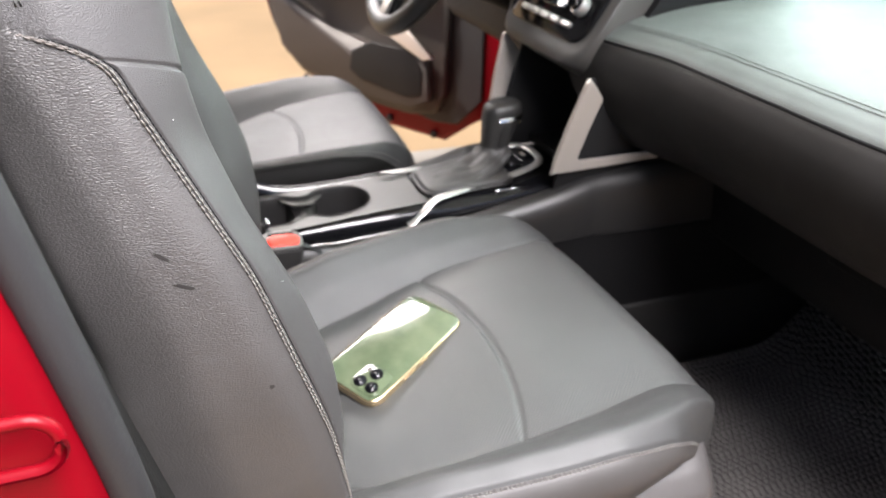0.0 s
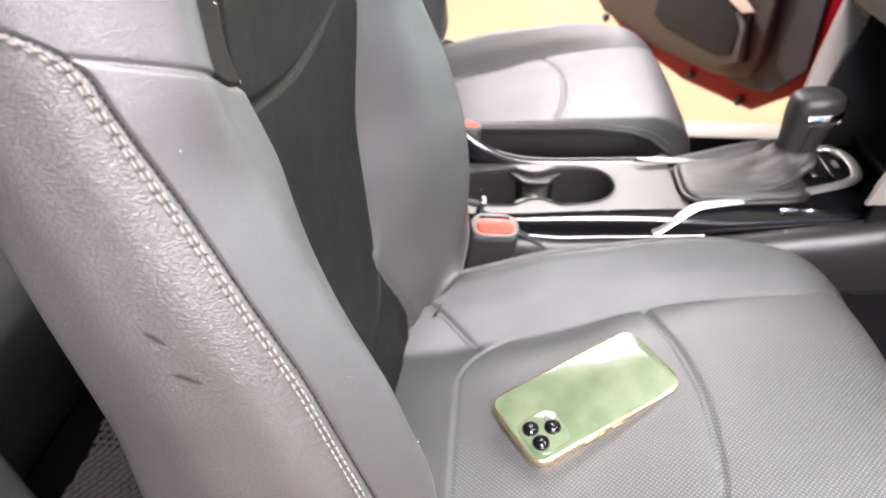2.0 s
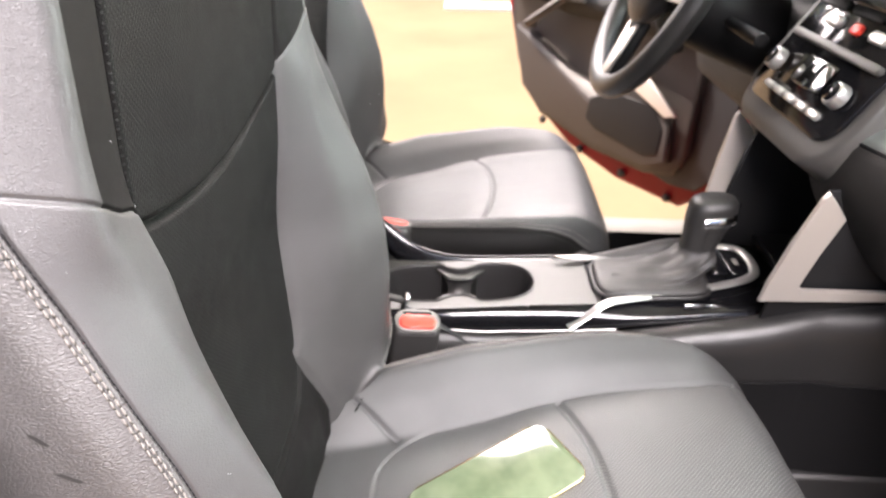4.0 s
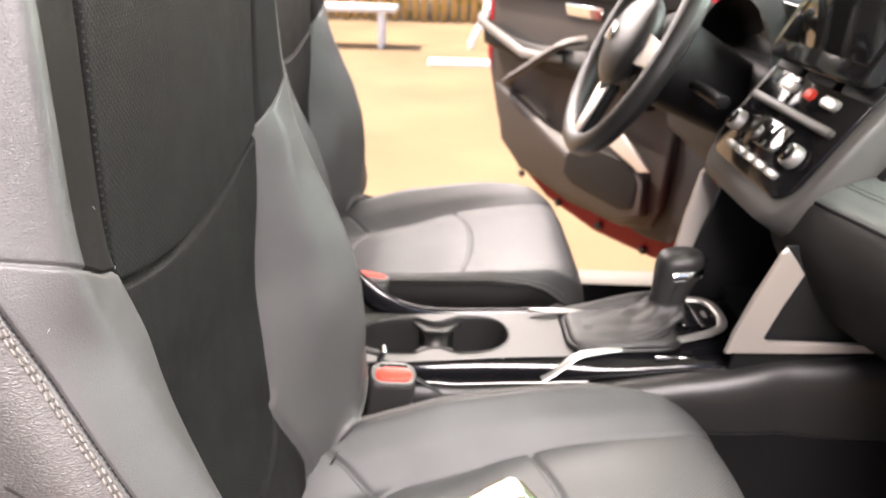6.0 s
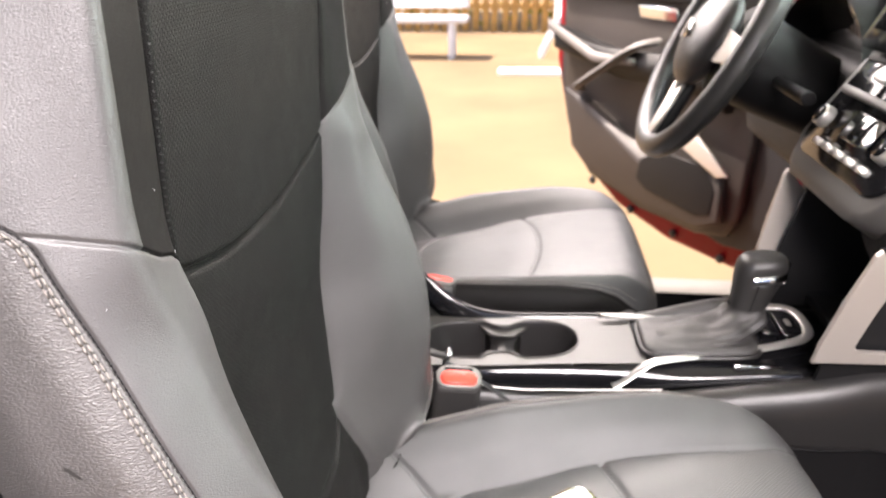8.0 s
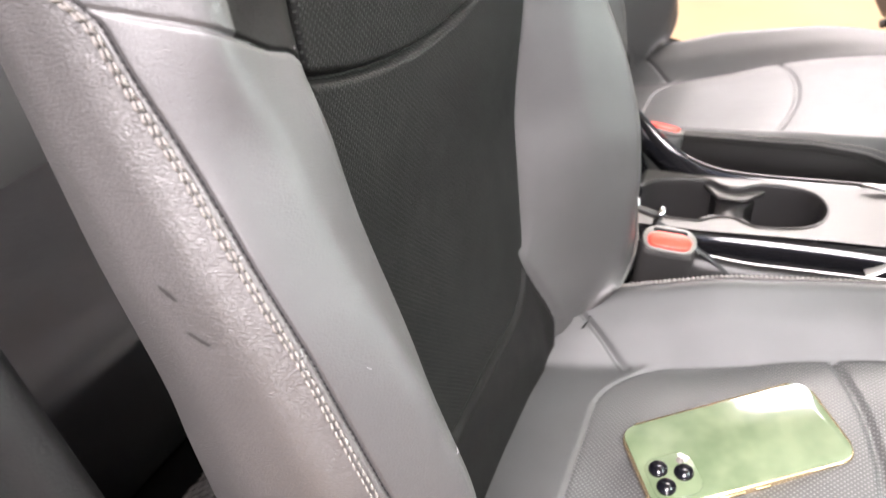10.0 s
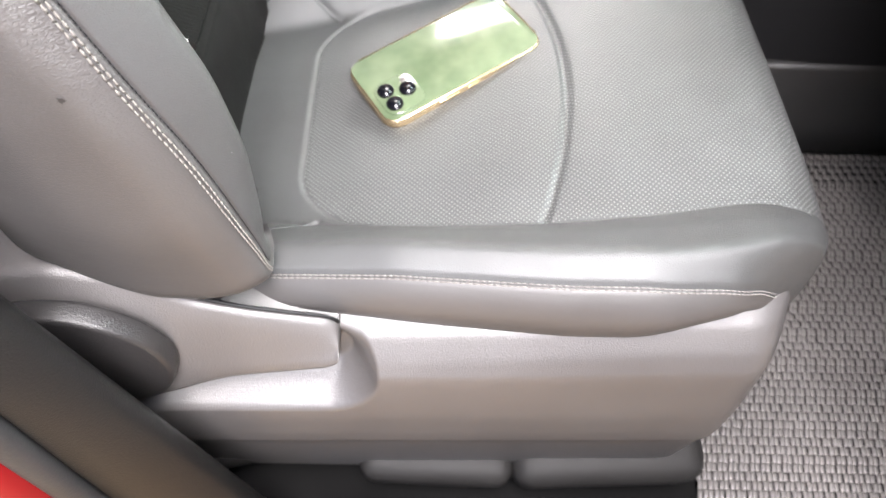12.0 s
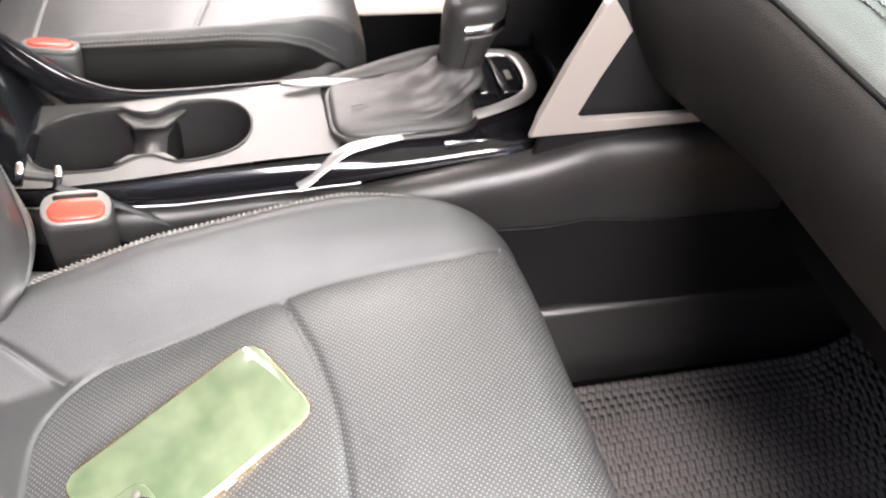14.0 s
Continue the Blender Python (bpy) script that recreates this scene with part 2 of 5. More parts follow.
def cyl_bm(r, r2, h, n=32, m=None, bevel=0.0):
    bm = bmesh.new()
    bmesh.ops.create_cone(bm, cap_ends=True, segments=n, radius1=r, radius2=r2, depth=h)
    if bevel:
        es = [e for e in bm.edges if len(e.link_faces) == 2 and any(len(f.verts) > 4 for f in e.link_faces)]
        bmesh.ops.bevel(bm, geom=es, offset=bevel, segments=3, affect="EDGES", profile=0.5)
    if m is not None:
        bmesh.ops.transform(bm, matrix=m, verts=bm.verts)
    return bm


def prism_bm(outline, depth, bevel=0.0, m=None, seg=2):
    """An outline in x, y, thick along z, with rounded edges."""
    bm = bmesh.new()
    n = len(outline)
    lo = [bm.verts.new((x, y, 0)) for x, y in outline]
    hi = [bm.verts.new((x, y, depth)) for x, y in outline]
    bm.faces.new(list(reversed(lo)))
    bm.faces.new(hi)
    for i in range(n):
        bm.faces.new((lo[i], lo[(i + 1) % n], hi[(i + 1) % n], hi[i]))
    if bevel:
        es = [e for e in bm.edges if abs(e.verts[0].co.z - e.verts[1].co.z) < 1e-6]
        bmesh.ops.bevel(bm, geom=es, offset=bevel, segments=seg, affect="EDGES", profile=0.5)
    if m is not None:
        bmesh.ops.transform(bm, matrix=m, verts=bm.verts)
    return bm


def tube_pts(points, r, n=10, flat=1.0, closed=False):
    """A round or flattened bar along points, as an array for surface()."""
    P = np.array(points, float)
    T = np.gradient(P, axis=0)
    if closed:
        T = np.roll(P, -1, 0) - np.roll(P, 1, 0)
    T /= np.linalg.norm(T, axis=1)[:, None]
    up = np.array([0, 0, 1.0])
    A = np.cross(T, up)
    bad = np.linalg.norm(A, axis=1) < 1e-3
    A[bad] = np.cross(T[bad], np.array([1.0, 0, 0]))
    A /= np.linalg.norm(A, axis=1)[:, None]
    B = np.cross(A, T)
    r = np.broadcast_to(np.asarray(r, float), (len(P),))
    out = np.zeros((len(P), n, 3))
    for j in range(n):
        a = 2 * math.pi * j / n
        out[:, j] = P + r[:, None] * (math.cos(a) * A + flat * math.sin(a) * B)
    if closed:
        out = np.concatenate([out, out[:1]])
    return out


def curve(points, n=60):
    """A smooth curve through points (Catmull-Rom)."""
    P = [np.array(p, float) for p in points]
    P = [2 * P[0] - P[1]] + P + [2 * P[-1] - P[-2]]
    out = []
    segs = len(P) - 3
    for k in range(n):
        u = k / (n - 1) * segs
        i = min(int(u), segs - 1)
        t = u - i
        a, b, c, d = P[i:i + 4]
        out.append(0.5 * (2 * b + (c - a) * t + (2 * a - 5 * b + 4 * c - d) * t * t + (3 * b - a - 3 * c + d) * t ** 3))
    return np.array(out)


def rounded(w, h, r, n=6):
    """Outline of a rounded rectangle centred on the origin."""
    out = []
    for cx, cy, a0 in ((w / 2 - r, h / 2 - r, 0), (-w / 2 + r, h / 2 - r, 90), (-w / 2 + r, -h / 2 + r, 180), (w / 2 - r, -h / 2 + r, 270)):
        for k in range(n + 1):
            a = radians(a0 + 90 * k / n)
            out.append((cx + r * math.cos(a), cy + r * math.sin(a)))
    return out


def table(x, xs, ys):
    """Smooth interpolation of a short table."""
    x = np.asarray(x, float)
    fine = np.linspace(xs[0], xs[-1], 400)
    v = np.interp(fine, xs, ys)
    k = np.hanning(31)
    k /= k.sum()
    pad = np.concatenate([2 * v[0] - v[15:0:-1], v, 2 * v[-1] - v[-2:-17:-1]])
    v = np.convolve(pad, k, "valid")
    return np.interp(x, fine, v)


def bumpf(d, width):
    return np.exp(-(d / width) ** 2)


def smooth01(x, a, b):
    t = np.clip((x - a) / (b - a), 0, 1)
    return t * t * (3 - 2 * t)


def stitches(name, path, normals, parent, pitch=0.0044, length=0.0041, r=0.00056, label="", thread=None):
    """A row of thread stitches that lie along a path."""
    P, N = np.array(path, float), np.array(normals, float)
    d = np.concatenate([[0], np.cumsum(np.linalg.norm(np.diff(P, axis=0), axis=1))])
    verts, faces = [], []
    for k in range(int(d[-1] / pitch)):
        a, b = k * pitch, k * pitch + length
        q = [np.array([np.interp(s, d, P[:, i]) for i in range(3)]) for s in (a, (a + b) / 2, b)]
        nn = np.array([np.interp((a + b) / 2, d, N[:, i]) for i in range(3)])
        nn /= np.linalg.norm(nn)
        t = q[2] - q[0]
        t /= np.linalg.norm(t)
        s = np.cross(t, nn)
        i0 = len(verts)
        for p, lift, wd in ((q[0], -0.0004, 0.7), (q[1], r * 0.9, 1.15), (q[2], -0.0004, 0.7)):
            c = p + nn * lift
            verts += [c + s * r * wd, c + nn * r * wd, c - s * r * wd, c - nn * r * wd]
        for g in (0, 4):
            for j in range(4):
                faces.append((i0 + g + j, i0 + g + (j + 1) % 4, i0 + g + 4 + (j + 1) % 4, i0 + g + 4 + j))
        faces += [(i0 + 3, i0 + 2, i0 + 1, i0), (i0 + 8, i0 + 9, i0 + 10, i0 + 11)]
    return mesh_ob(name, verts, faces, thread or M_thread, parent, label)


# ---- the seat ----
def build_seat(label):
    seat = thing("bucket_seat", label, "seat", "front seats")

    # cushion: rows s from the back to the front and down the front face, columns w from edge to edge
    sx = [-0.040, -0.036, -0.026, -0.006, 0.030, 0.07, 0.17, 0.26, 0.35, 0.413, 0.442, 0.459, 0.467, 0.467, 0.460, 0.447]
    sz = [0.560, 0.600, 0.630, 0.644, 0.650, 0.655, 0.674, 0.695, 0.713, 0.721, 0.716, 0.700, 0.674, 0.640, 0.610, 0.59]
    sp = curve(list(zip(sx, sz)), 480)
    NS, NW = len(sp), 301
    X0, Z0 = sp[:, 0], sp[:, 1]
    run = np.concatenate([[0], np.cumsum(np.linalg.norm(np.diff(sp, axis=0), axis=1))])
    front = smooth01(run, run[-1] - 0.16, run[-1] - 0.03)
    ys = table(X0, [-0.05, 0.03, 0.08, 0.17, 0.255, 0.33, 0.40, 0.445, 0.48], [0.116, 0.12, 0.127, 0.141, 0.153, 0.157, 0.153, 0.160, 0.165])
    W = table(X0, [-0.05, 0.06, 0.16, 0.26, 0.32, 0.38, 0.43, 0.46, 0.48], [0.184, 0.203, 0.218, 0.230, 0.234, 0.230, 0.216, 0.203, 0.192])
    zst = table(X0, [-0.040, -0.024, 0.010, 0.07, 0.15, 0.31, 0.37, 0.41, 0.44, 0.48], [0.60, 0.655, 0.688, 0.703, 0.721, 0.734, 0.726, 0.710, 0.688, 0.66])
    zst = np.where(front > 0, np.minimum(zst, Z0 - 0.012 * front), zst)
    zbt = table(X0, [-0.05, 0.06, 0.11, 0.19, 0.27, 0.34, 0.40, 0.48], [0.652, 0.664, 0.670, 0.674, 0.677, 0.685, 0.684, 0.64])
    zbt = np.minimum(zbt, zst - 0.02) - 0.04 * front
    zcr = table(X0, [-0.040, -0.024, 0.010, 0.07, 0.15, 0.30, 0.36, 0.41, 0.44, 0.48], [0.605, 0.660, 0.693, 0.708, 0.729, 0.745, 0.746, 0.744, 0.732, 0.70])
    zcr = np.where(front > 0, np.minimum(zcr, Z0 + 0.022 * (1 - front)), zcr)
    wv = np.linspace(-1, 1, NW)
    wv = np.sign(wv) * np.abs(wv) ** 0.9
    bl = smooth01(X0, 0.42, 0.30) * (1 - front)
    V = np.zeros((NS, NW, 3))
    knots = np.array([0, 0.25, 0.5, 0.62, 0.74, 0.85, 0.90, 0.96, 1.0])
    for i in range(NS):
        crest = max(zcr[i], zst[i] + 0.002)
        Y = np.array([0, ys[i] * 0.5, ys[i], ys[i] + (W[i] - ys[i]) * 0.32, ys[i] + (W[i] - ys[i]) * 0.70, W[i] - 0.003, W[i] + 0.003 + 0.004 * bl[i], W[i] + 0.001 + 0.011 * bl[i], W[i] - 0.008 + 0.014 * bl[i]])
        Z = np.array([Z0[i] + 0.002, Z0[i] + 0.001, Z0[i], Z0[i] * 0.45 + crest * 0.55, crest, zst[i], zst[i] - 0.012, (zst[i] + zbt[i]) / 2 - 0.006, zbt[i]])
        fy = np.interp(np.linspace(0, 1, 201), knots, Y)
        fz = np.interp(np.linspace(0, 1, 201), knots, Z)
        k = np.hanning(21)
        k /= k.sum()
        py = np.concatenate([-fy[10:0:-1], fy, 2 * fy[-1] - fy[-2:-12:-1]])
        pz = np.concatenate([fz[10:0:-1], fz, 2 * fz[-1] - fz[-2:-12:-1]])
        fy, fz = np.convolve(py, k, "valid"), np.convolve(pz, k, "valid")
        a = np.abs(wv)
        V[i, :, 1] = np.sign(wv) * np.interp(a, np.linspace(0, 1, 201), fy)
        V[i, :, 2] = np.interp(a, np.linspace(0, 1, 201), fz)
        bow = 0.036 * smooth01(X0[i], 0.33, 0.478)
        V[i, :, 0] = X0[i] - bow * smooth01(a, 0.35, 1.0) ** 1.4
    gx, gy = V[..., 0], V[..., 1]
    top_ = int(np.argmax(X0))
    hw = np.interp(gx, X0[:top_], ys[:top_])
    yn = np.abs(gy) / hw * 0.14
    # rounded outline of the insert
    R = 0.062
    qx, qy = (0.063 + R) - gx, yn - (0.14 - R)
    outside = np.sqrt(np.maximum(qx, 0) ** 2 + np.maximum(qy, 0) ** 2) + np.minimum(np.maximum(qx, qy), 0) - R
    xc = 0.256 + 0.027 * (1 - (gy / 0.145) ** 2)
    dc = gx - xc
    inside = outside < 0
    wcol = np.abs(np.broadcast_to(wv, gx.shape))
    topside = wcol < 0.80
    g = 0.0015 * bumpf(outside, 0.0021) * (gx < 0.44)
    g += 0.0040 * bumpf(dc, 0.0024) * inside
    # short seams from the insert's rear corners to the outer edge
    ax_, ay_, bx_, by_ = 0.083, 0.124, 0.004, 0.178
    tx, ty = bx_ - ax_, by_ - ay_
    L2 = tx * tx + ty * ty
    u = ((gx - ax_) * tx + (np.abs(gy) - ay_) * ty) / L2
    dd = np.abs((gx - ax_) * ty - (np.abs(gy) - ay_) * tx) / math.sqrt(L2)
    g += 0.0034 * bumpf(dd, 0.0022) * (u > 0) * (u < 1.2) * topside
    # padding swells between the seams
    puff = (0.010 * smooth01(-outside, 0.0, 0.06) - 0.004) * inside
    puff += 0.006 * bumpf(dc - 0.03, 0.03) * inside * (dc > 0) + 0.005 * bumpf(dc + 0.03, 0.03) * inside * (dc < 0)
    V[..., 2] += puff * 0.35 - g
    V[..., 2] -= 0.0025 * bumpf(wcol - 0.85, 0.008)
    cx_ = 0.25 * (gx[:-1, :-1] + gx[1:, :-1] + gx[:-1, 1:] + gx[1:, 1:])
    av = lambda q: 0.25 * (q[:-1, :-1] + q[1:, :-1] + q[:-1, 1:] + q[1:, 1:])
    o_, d_, w_, y_ = av(outside), av(dc), av(wcol), av(gy)
    ins = (o_ < -0.002) & (w_ < 0.8)
    surface("insert_panel", V, M_perf_h, seat, "perforated dark leather seat insert", ins & (d_ < 0))
    surface("front_panel", V, M_perf_h, seat, "perforated leather front of the seat", ins & (d_ >= 0))
    surface("cushion_bolster", V, M_leather, seat, "smooth dark leather bolster", ~ins & (w_ < np.where(y_ > 0, 0.835, 0.852)))
    surface("cushion_side", V, M_side, seat, "", (w_ >= 0.852) & (y_ < 0))
    # the inboard side gets its shade from the darker colour
    surface("cushion_side", V, M_shadeleather, seat, "inner side of the cushion, shade in its dark colour", (w_ >= 0.835) & (y_ > 0))
    for sgn in (-1, 1):
        js = [int(np.argmin(np.abs(wv - sgn * q))) for q in ((0.846, 0.861) if sgn < 0 else (0.806, 0.828))]
        rows = [i for i in range(NS) if X0[i] > 0.035 and run[i] < run[-1] - 0.130]
        for j in js:
            P = V[list(rows), j] + np.array([0, sgn * 0.0006, 0.0006])
            stitches("stitching", P, np.tile([0, sgn * 0.6, 0.8], (len(P), 1)), seat, r=0.00056 if sgn < 0 else 0.0011, label="white double stitching", thread=M_whitethread)

    # backrest: rows along the height, columns round the section
    zs = np.concatenate([np.linspace(0.640, 1.018, 170, endpoint=False), np.linspace(1.018, 1.112, 140, endpoint=False), np.linspace(1.112, 1.38, 120)])
    xf = table(zs, [0.64, 0.70, 0.78, 0.90, 1.0, 1.05, 1.13, 1.2, 1.29, 1.38], [0.006, 0.002, -0.016, -0.028, -0.025, -0.020, -0.016, -0.012, -0.024, -0.070])
    xc_ = table(zs, [0.64, 0.70, 0.76, 0.82, 0.88, 0.94, 1.0, 1.05, 1.1, 1.2, 1.38], [0.040, 0.054, 0.067, 0.073, 0.068, 0.050, 0.022, 0.004, -0.003, -0.006, -0.075])
    xs_ = table(zs, [0.64, 0.734, 0.85, 0.977, 1.05, 1.10, 1.2, 1.38], [0.050, 0.067, 0.047, 0.014, -0.016, -0.036, -0.057, -0.112])
    xb = table(zs, [0.64, 0.72, 0.84, 0.93, 1.08, 1.38], [-0.085, -0.085, -0.080, -0.080, -0.108, -0.175])
    yb = table(zs, [0.64, 0.70, 0.776, 0.9, 1.05, 1.2, 1.38], [0.125, 0.122, 0.122, 0.142, 0.155, 0.156, 0.150])
    sw = table(zs, [0.64, 0.70, 0.80, 0.9, 1.0, 1.1, 1.2, 1.3, 1.38], [0.225, 0.238, 0.250, 0.254, 0.252, 0.243, 0.228, 0.205, 0.17])
    end = np.sqrt(np.clip(1 - np.clip((zs - 1.32) / 0.062, 0, 1) ** 2, 0.02, 1))
    tw = np.concatenate([np.linspace(0, 0.34, 60, endpoint=False), np.linspace(0.34, 0.59, 90, endpoint=False), np.linspace(0.59, 0.69, 90, endpoint=False), np.linspace(0.69, 1, 60)])
    NW = len(tw)
    kn = np.array([0, 0.20, 0.36, 0.46, 0.56, 0.64, 0.70, 0.78, 0.84, 0.90, 1.0])
    H = np.zeros((len(zs), NW, 3))
    for i, z in enumerate(zs):
        low = 1 - float(smooth01(z, 0.74, 0.88))
        xx = np.array([xf[i] - 0.004, xf[i] - 0.003, xf[i], xf[i] + (xc_[i] - xf[i]) * (0.5 - 0.16 * low) + 0.010 * (1 - low) - 0.012 * float(smooth01(z, 1.03, 1.09)), xc_[i], xs_[i] + 0.006, xs_[i] - 0.012, (xs_[i] + xb[i]) / 2, xb[i] + 0.012, xb[i], xb[i] - 0.012])
        yy = np.array([0, yb[i] * 0.6, yb[i], yb[i] + (sw[i] - yb[i]) * 0.22, yb[i] + (sw[i] - yb[i]) * (0.58 + 0.12 * float(smooth01(z, 1.04, 1.09))), sw[i] - 0.014 + 0.004 * float(smooth01(z, 1.04, 1.09)), sw[i] - 0.003, sw[i] - 0.002, sw[i] - 0.015, sw[i] - 0.048, 0])
        fx, fy = np.interp(np.linspace(0, 1, 241), kn, xx), np.interp(np.linspace(0, 1, 241), kn, yy)
        k = np.hanning(17)
        k /= k.sum()
        px = np.concatenate([fx[8:0:-1], fx, fx[-2:-10:-1]])
        py = np.concatenate([-fy[8:0:-1], fy, -fy[-2:-10:-1]])
        fx, fy = np.convolve(px, k, "valid"), np.convolve(py, k, "valid")
        mid = 0.5 * (xc_[i] + xb[i])
        en = end[i]
        H[i, :, 0] = mid + (np.interp(tw, np.linspace(0, 1, 241), fx) - mid) * en
        H[i, :, 1] = np.interp(tw, np.linspace(0, 1, 241), fy) * (0.9 + 0.1 * en)
        H[i, :, 2] = z
    # the sides round in under themselves above the shields
    zlow = table(H[..., 0], [-0.10, -0.08, -0.05, -0.027, 0.0, 0.03, 0.06, 0.083, 0.10], [0.748, 0.744, 0.734, 0.719, 0.706, 0.703, 0.712, 0.716, 0.716])
    RB = 0.034
    arc = np.maximum(zlow + RB - H[..., 2], 0)
    th = np.minimum(arc / RB, math.pi / 2)
    under = smooth01(tw, 0.48, 0.60) * smooth01(tw, 0.965, 0.90)
    zr = np.where(arc > 0, zlow + RB - RB * np.sin(th), H[..., 2])
    H[..., 2] += (zr - H[..., 2]) * under
    H[..., 1] -= (RB * (1 - np.cos(th)) + np.clip(arc - RB * math.pi / 2, 0, 0.03)) * under
    hy, hz = H[..., 1], H[..., 2]
    frontside = tw[None, :] < 0.60
    yseam = np.interp(hz, zs, yb)
    # the insert ends in a rounded foot above the plain lower panel
    RF = 0.062
    qa, qb = np.abs(hy) - (yseam - RF), (0.738 + RF) - hz
    dside = np.sqrt(np.maximum(qa, 0) ** 2 + np.maximum(qb, 0) ** 2) + np.minimum(np.maximum(qa, qb), 0) - RF
    zarch = 1.047 - 0.028 * (1 - np.clip(np.abs(hy) / 0.152, 0, 1) ** 2)
    darch = hz - zarch
    zbol = np.interp(np.abs(hy), [0.150, 0.154, 0.160, 0.168, 0.178, 0.190, 0.235, 0.26], [1.038, 1.047, 1.056, 1.063, 1.0685, 1.073, 1.100, 1.112])
    dbol = hz - zbol
    cut = 0.007 * bumpf(dside, 0.0030) * frontside
    cut += 0.0065 * bumpf(darch, 0.0026) * (dside < 0) * frontside
    cut += 0.0020 * bumpf(dbol, 0.0011) * (dside > 0) * (tw[None, :] < 0.66)
    dl = np.abs(hy) - np.interp(hz, [0.69, 0.79], [0.138, 0.112])
    cut += 0.005 * bumpf(dl, 0.0035) * (hz < 0.785) * frontside
    H[..., 0] -= cut
    padl = 0.007 * bumpf(darch + 0.05, 0.045) * (dside < 0) * frontside
    H[..., 0] += padl * 0.6
    prd = 0.0006 * smooth01(dbol, 0.001, -0.003) * smooth01(dbol, -0.10, -0.02) * (dside > 0) * smooth01(tw[None, :], 0.70, 0.60) * smooth01(tw[None, :], 0.42, 0.55)
    H[..., 0] += prd
    H[..., 1] += prd * 0.5 * smooth01(tw[None, :], 0.45, 0.6)
    eg = np.interp(hz, [0.70, 0.80, 0.95, 1.09], [0.622, 0.632, 0.650, 0.664]) + 0.20 * smooth01(hz, 1.088, 1.135) ** 1.6
    gr = 0.0015 * bumpf(tw[None, :] - (eg - 0.0125), 0.0026) * (hz < 1.13) * (hz > 0.715)
    H[..., 0] -= gr * 0.8
    H[..., 1] -= gr * 0.6
    full = np.concatenate([H[:, ::-1] * np.array([1, -1, 1]), H[:, 1:]], axis=1)
    tcol = np.abs(np.concatenate([-tw[::-1], tw[1:]]))
    mir = lambda q: np.concatenate([q[:, ::-1], q[:, 1:]], axis=1)
    ds_, da_, db_, hz_ = av(mir(dside)), av(mir(darch)), av(mir(dbol)), av(mir(hz))
    t_ = 0.5 * (tcol[:-1] + tcol[1:])[None, :] * np.ones((len(zs) - 1, 1))
    yy_ = av(full[..., 1])
    shown = (av(mir(arc)) < RB * 1.55) | (t_ < 0.47)
    cen = (ds_ < 0) & (t_ < 0.6)
    # where the shoulder turns inward, its shade is painted as a dark strip
    shade_strip = ~cen & (db_ >= 0) & (t_ < 0.54) & (hz_ < 1.33)
    lowp = ~cen & (av(mir(dl)) < 0) & (hz_ < 0.79) & (t_ < 0.6)
    surface("lower_back_panel", full, M_shadeleather, seat, "plain leather foot of the backrest", lowp)
    edge_at = lambda z: np.interp(z, [0.70, 0.80, 0.95, 1.09], [0.622, 0.632, 0.650, 0.664])
    edge = edge_at(hz_) + 0.20 * smooth01(hz_, 1.088, 1.135) ** 1.6 - 0.0125
    # both centre panels carry their shade in the leather's colour
    surface("back_insert", full, M_perf_shaded, seat, "perforated leather back insert, shade in its dark colour", cen & (da_ < 0))
    surface("upper_back_panel", full, M_perf_shaded, seat, "", cen & (da_ >= 0))
    for sgn in (-1, 1):
        sd = (yy_ * sgn > 0) & ~cen & ~lowp & shown & (t_ < np.where(hz_ < 1.135, edge, 0.90))
        surface("back_bolster", full, M_bolster, seat, "grained grey leather bolster", sd & (db_ < 0))
        surface("shoulder_panel", full, M_bolster, seat, "", sd & (db_ >= 0) & ~shade_strip)
        surface("shoulder_shade_strip", full, M_shadeleather, seat, "leather between shoulder and centre, shade in its dark colour", sd & shade_strip)
        surface("back_side", full, M_side, seat, "wrinkled leather side with grey scuffs", (yy_ * sgn > 0) & shown & (t_ >= edge) & (t_ < 0.90) & (hz_ < 1.135))
    surface("seat_back", full, M_side, seat, "", t_ >= 0.90)
    # double seam: up the side edge, then curling back below the shoulder
    for sgn in (-1, 1):
        for off, thr in ((-0.0030, None), (0.0028, None), (-0.0125, M_black)):
            P = []
            for i, z in enumerate(zs):
                if 0.728 < z < 1.135:
                    t = off - (0.012 if sgn > 0 else 0.0) + edge_at(z) + 0.20 * smooth01(z, 1.088, 1.135) ** 1.6
                    x, y, z = (np.interp(t, tw, H[i, :, c]) for c in range(3))
                    P.append((x + 0.0006, sgn * (y + 0.0008), z))
            P = curve(P[::5] + [P[-1]], 220)
            if thr:
                # no third thread: a black row draws the seam's shadow line
                stitches("seam_shade", P, np.tile([0.45, sgn * 0.9, 0.1], (len(P), 1)), seat, pitch=0.0030, length=0.0026, r=0.00034, label="black line that paints the shade in the seam", thread=thr)
            else:
                stitches("stitching", P, np.tile([0.45, sgn * 0.9, 0.1], (len(P), 1)), seat, label="white double stitching")

        for off in (-0.0030, 0.0030):
            P = []
            for i, z in enumerate(zs):
                if 1.124 < z < 1.26:
                    t = np.interp(z, [1.12, 1.16, 1.26], [0.735, 0.722, 0.715]) + off
                    P.append((np.interp(t, tw, H[i, :, 0]), sgn * (np.interp(t, tw, H[i, :, 1]) + 0.0008), z))
            stitches("stitching", P, np.tile([0.1, sgn * 1.0, 0.1], (len(P), 1)), seat, label="grey double stitching", thread=M_greythread)

    # small dark scuffs and pale lint
    q = np.random.default_rng(11)
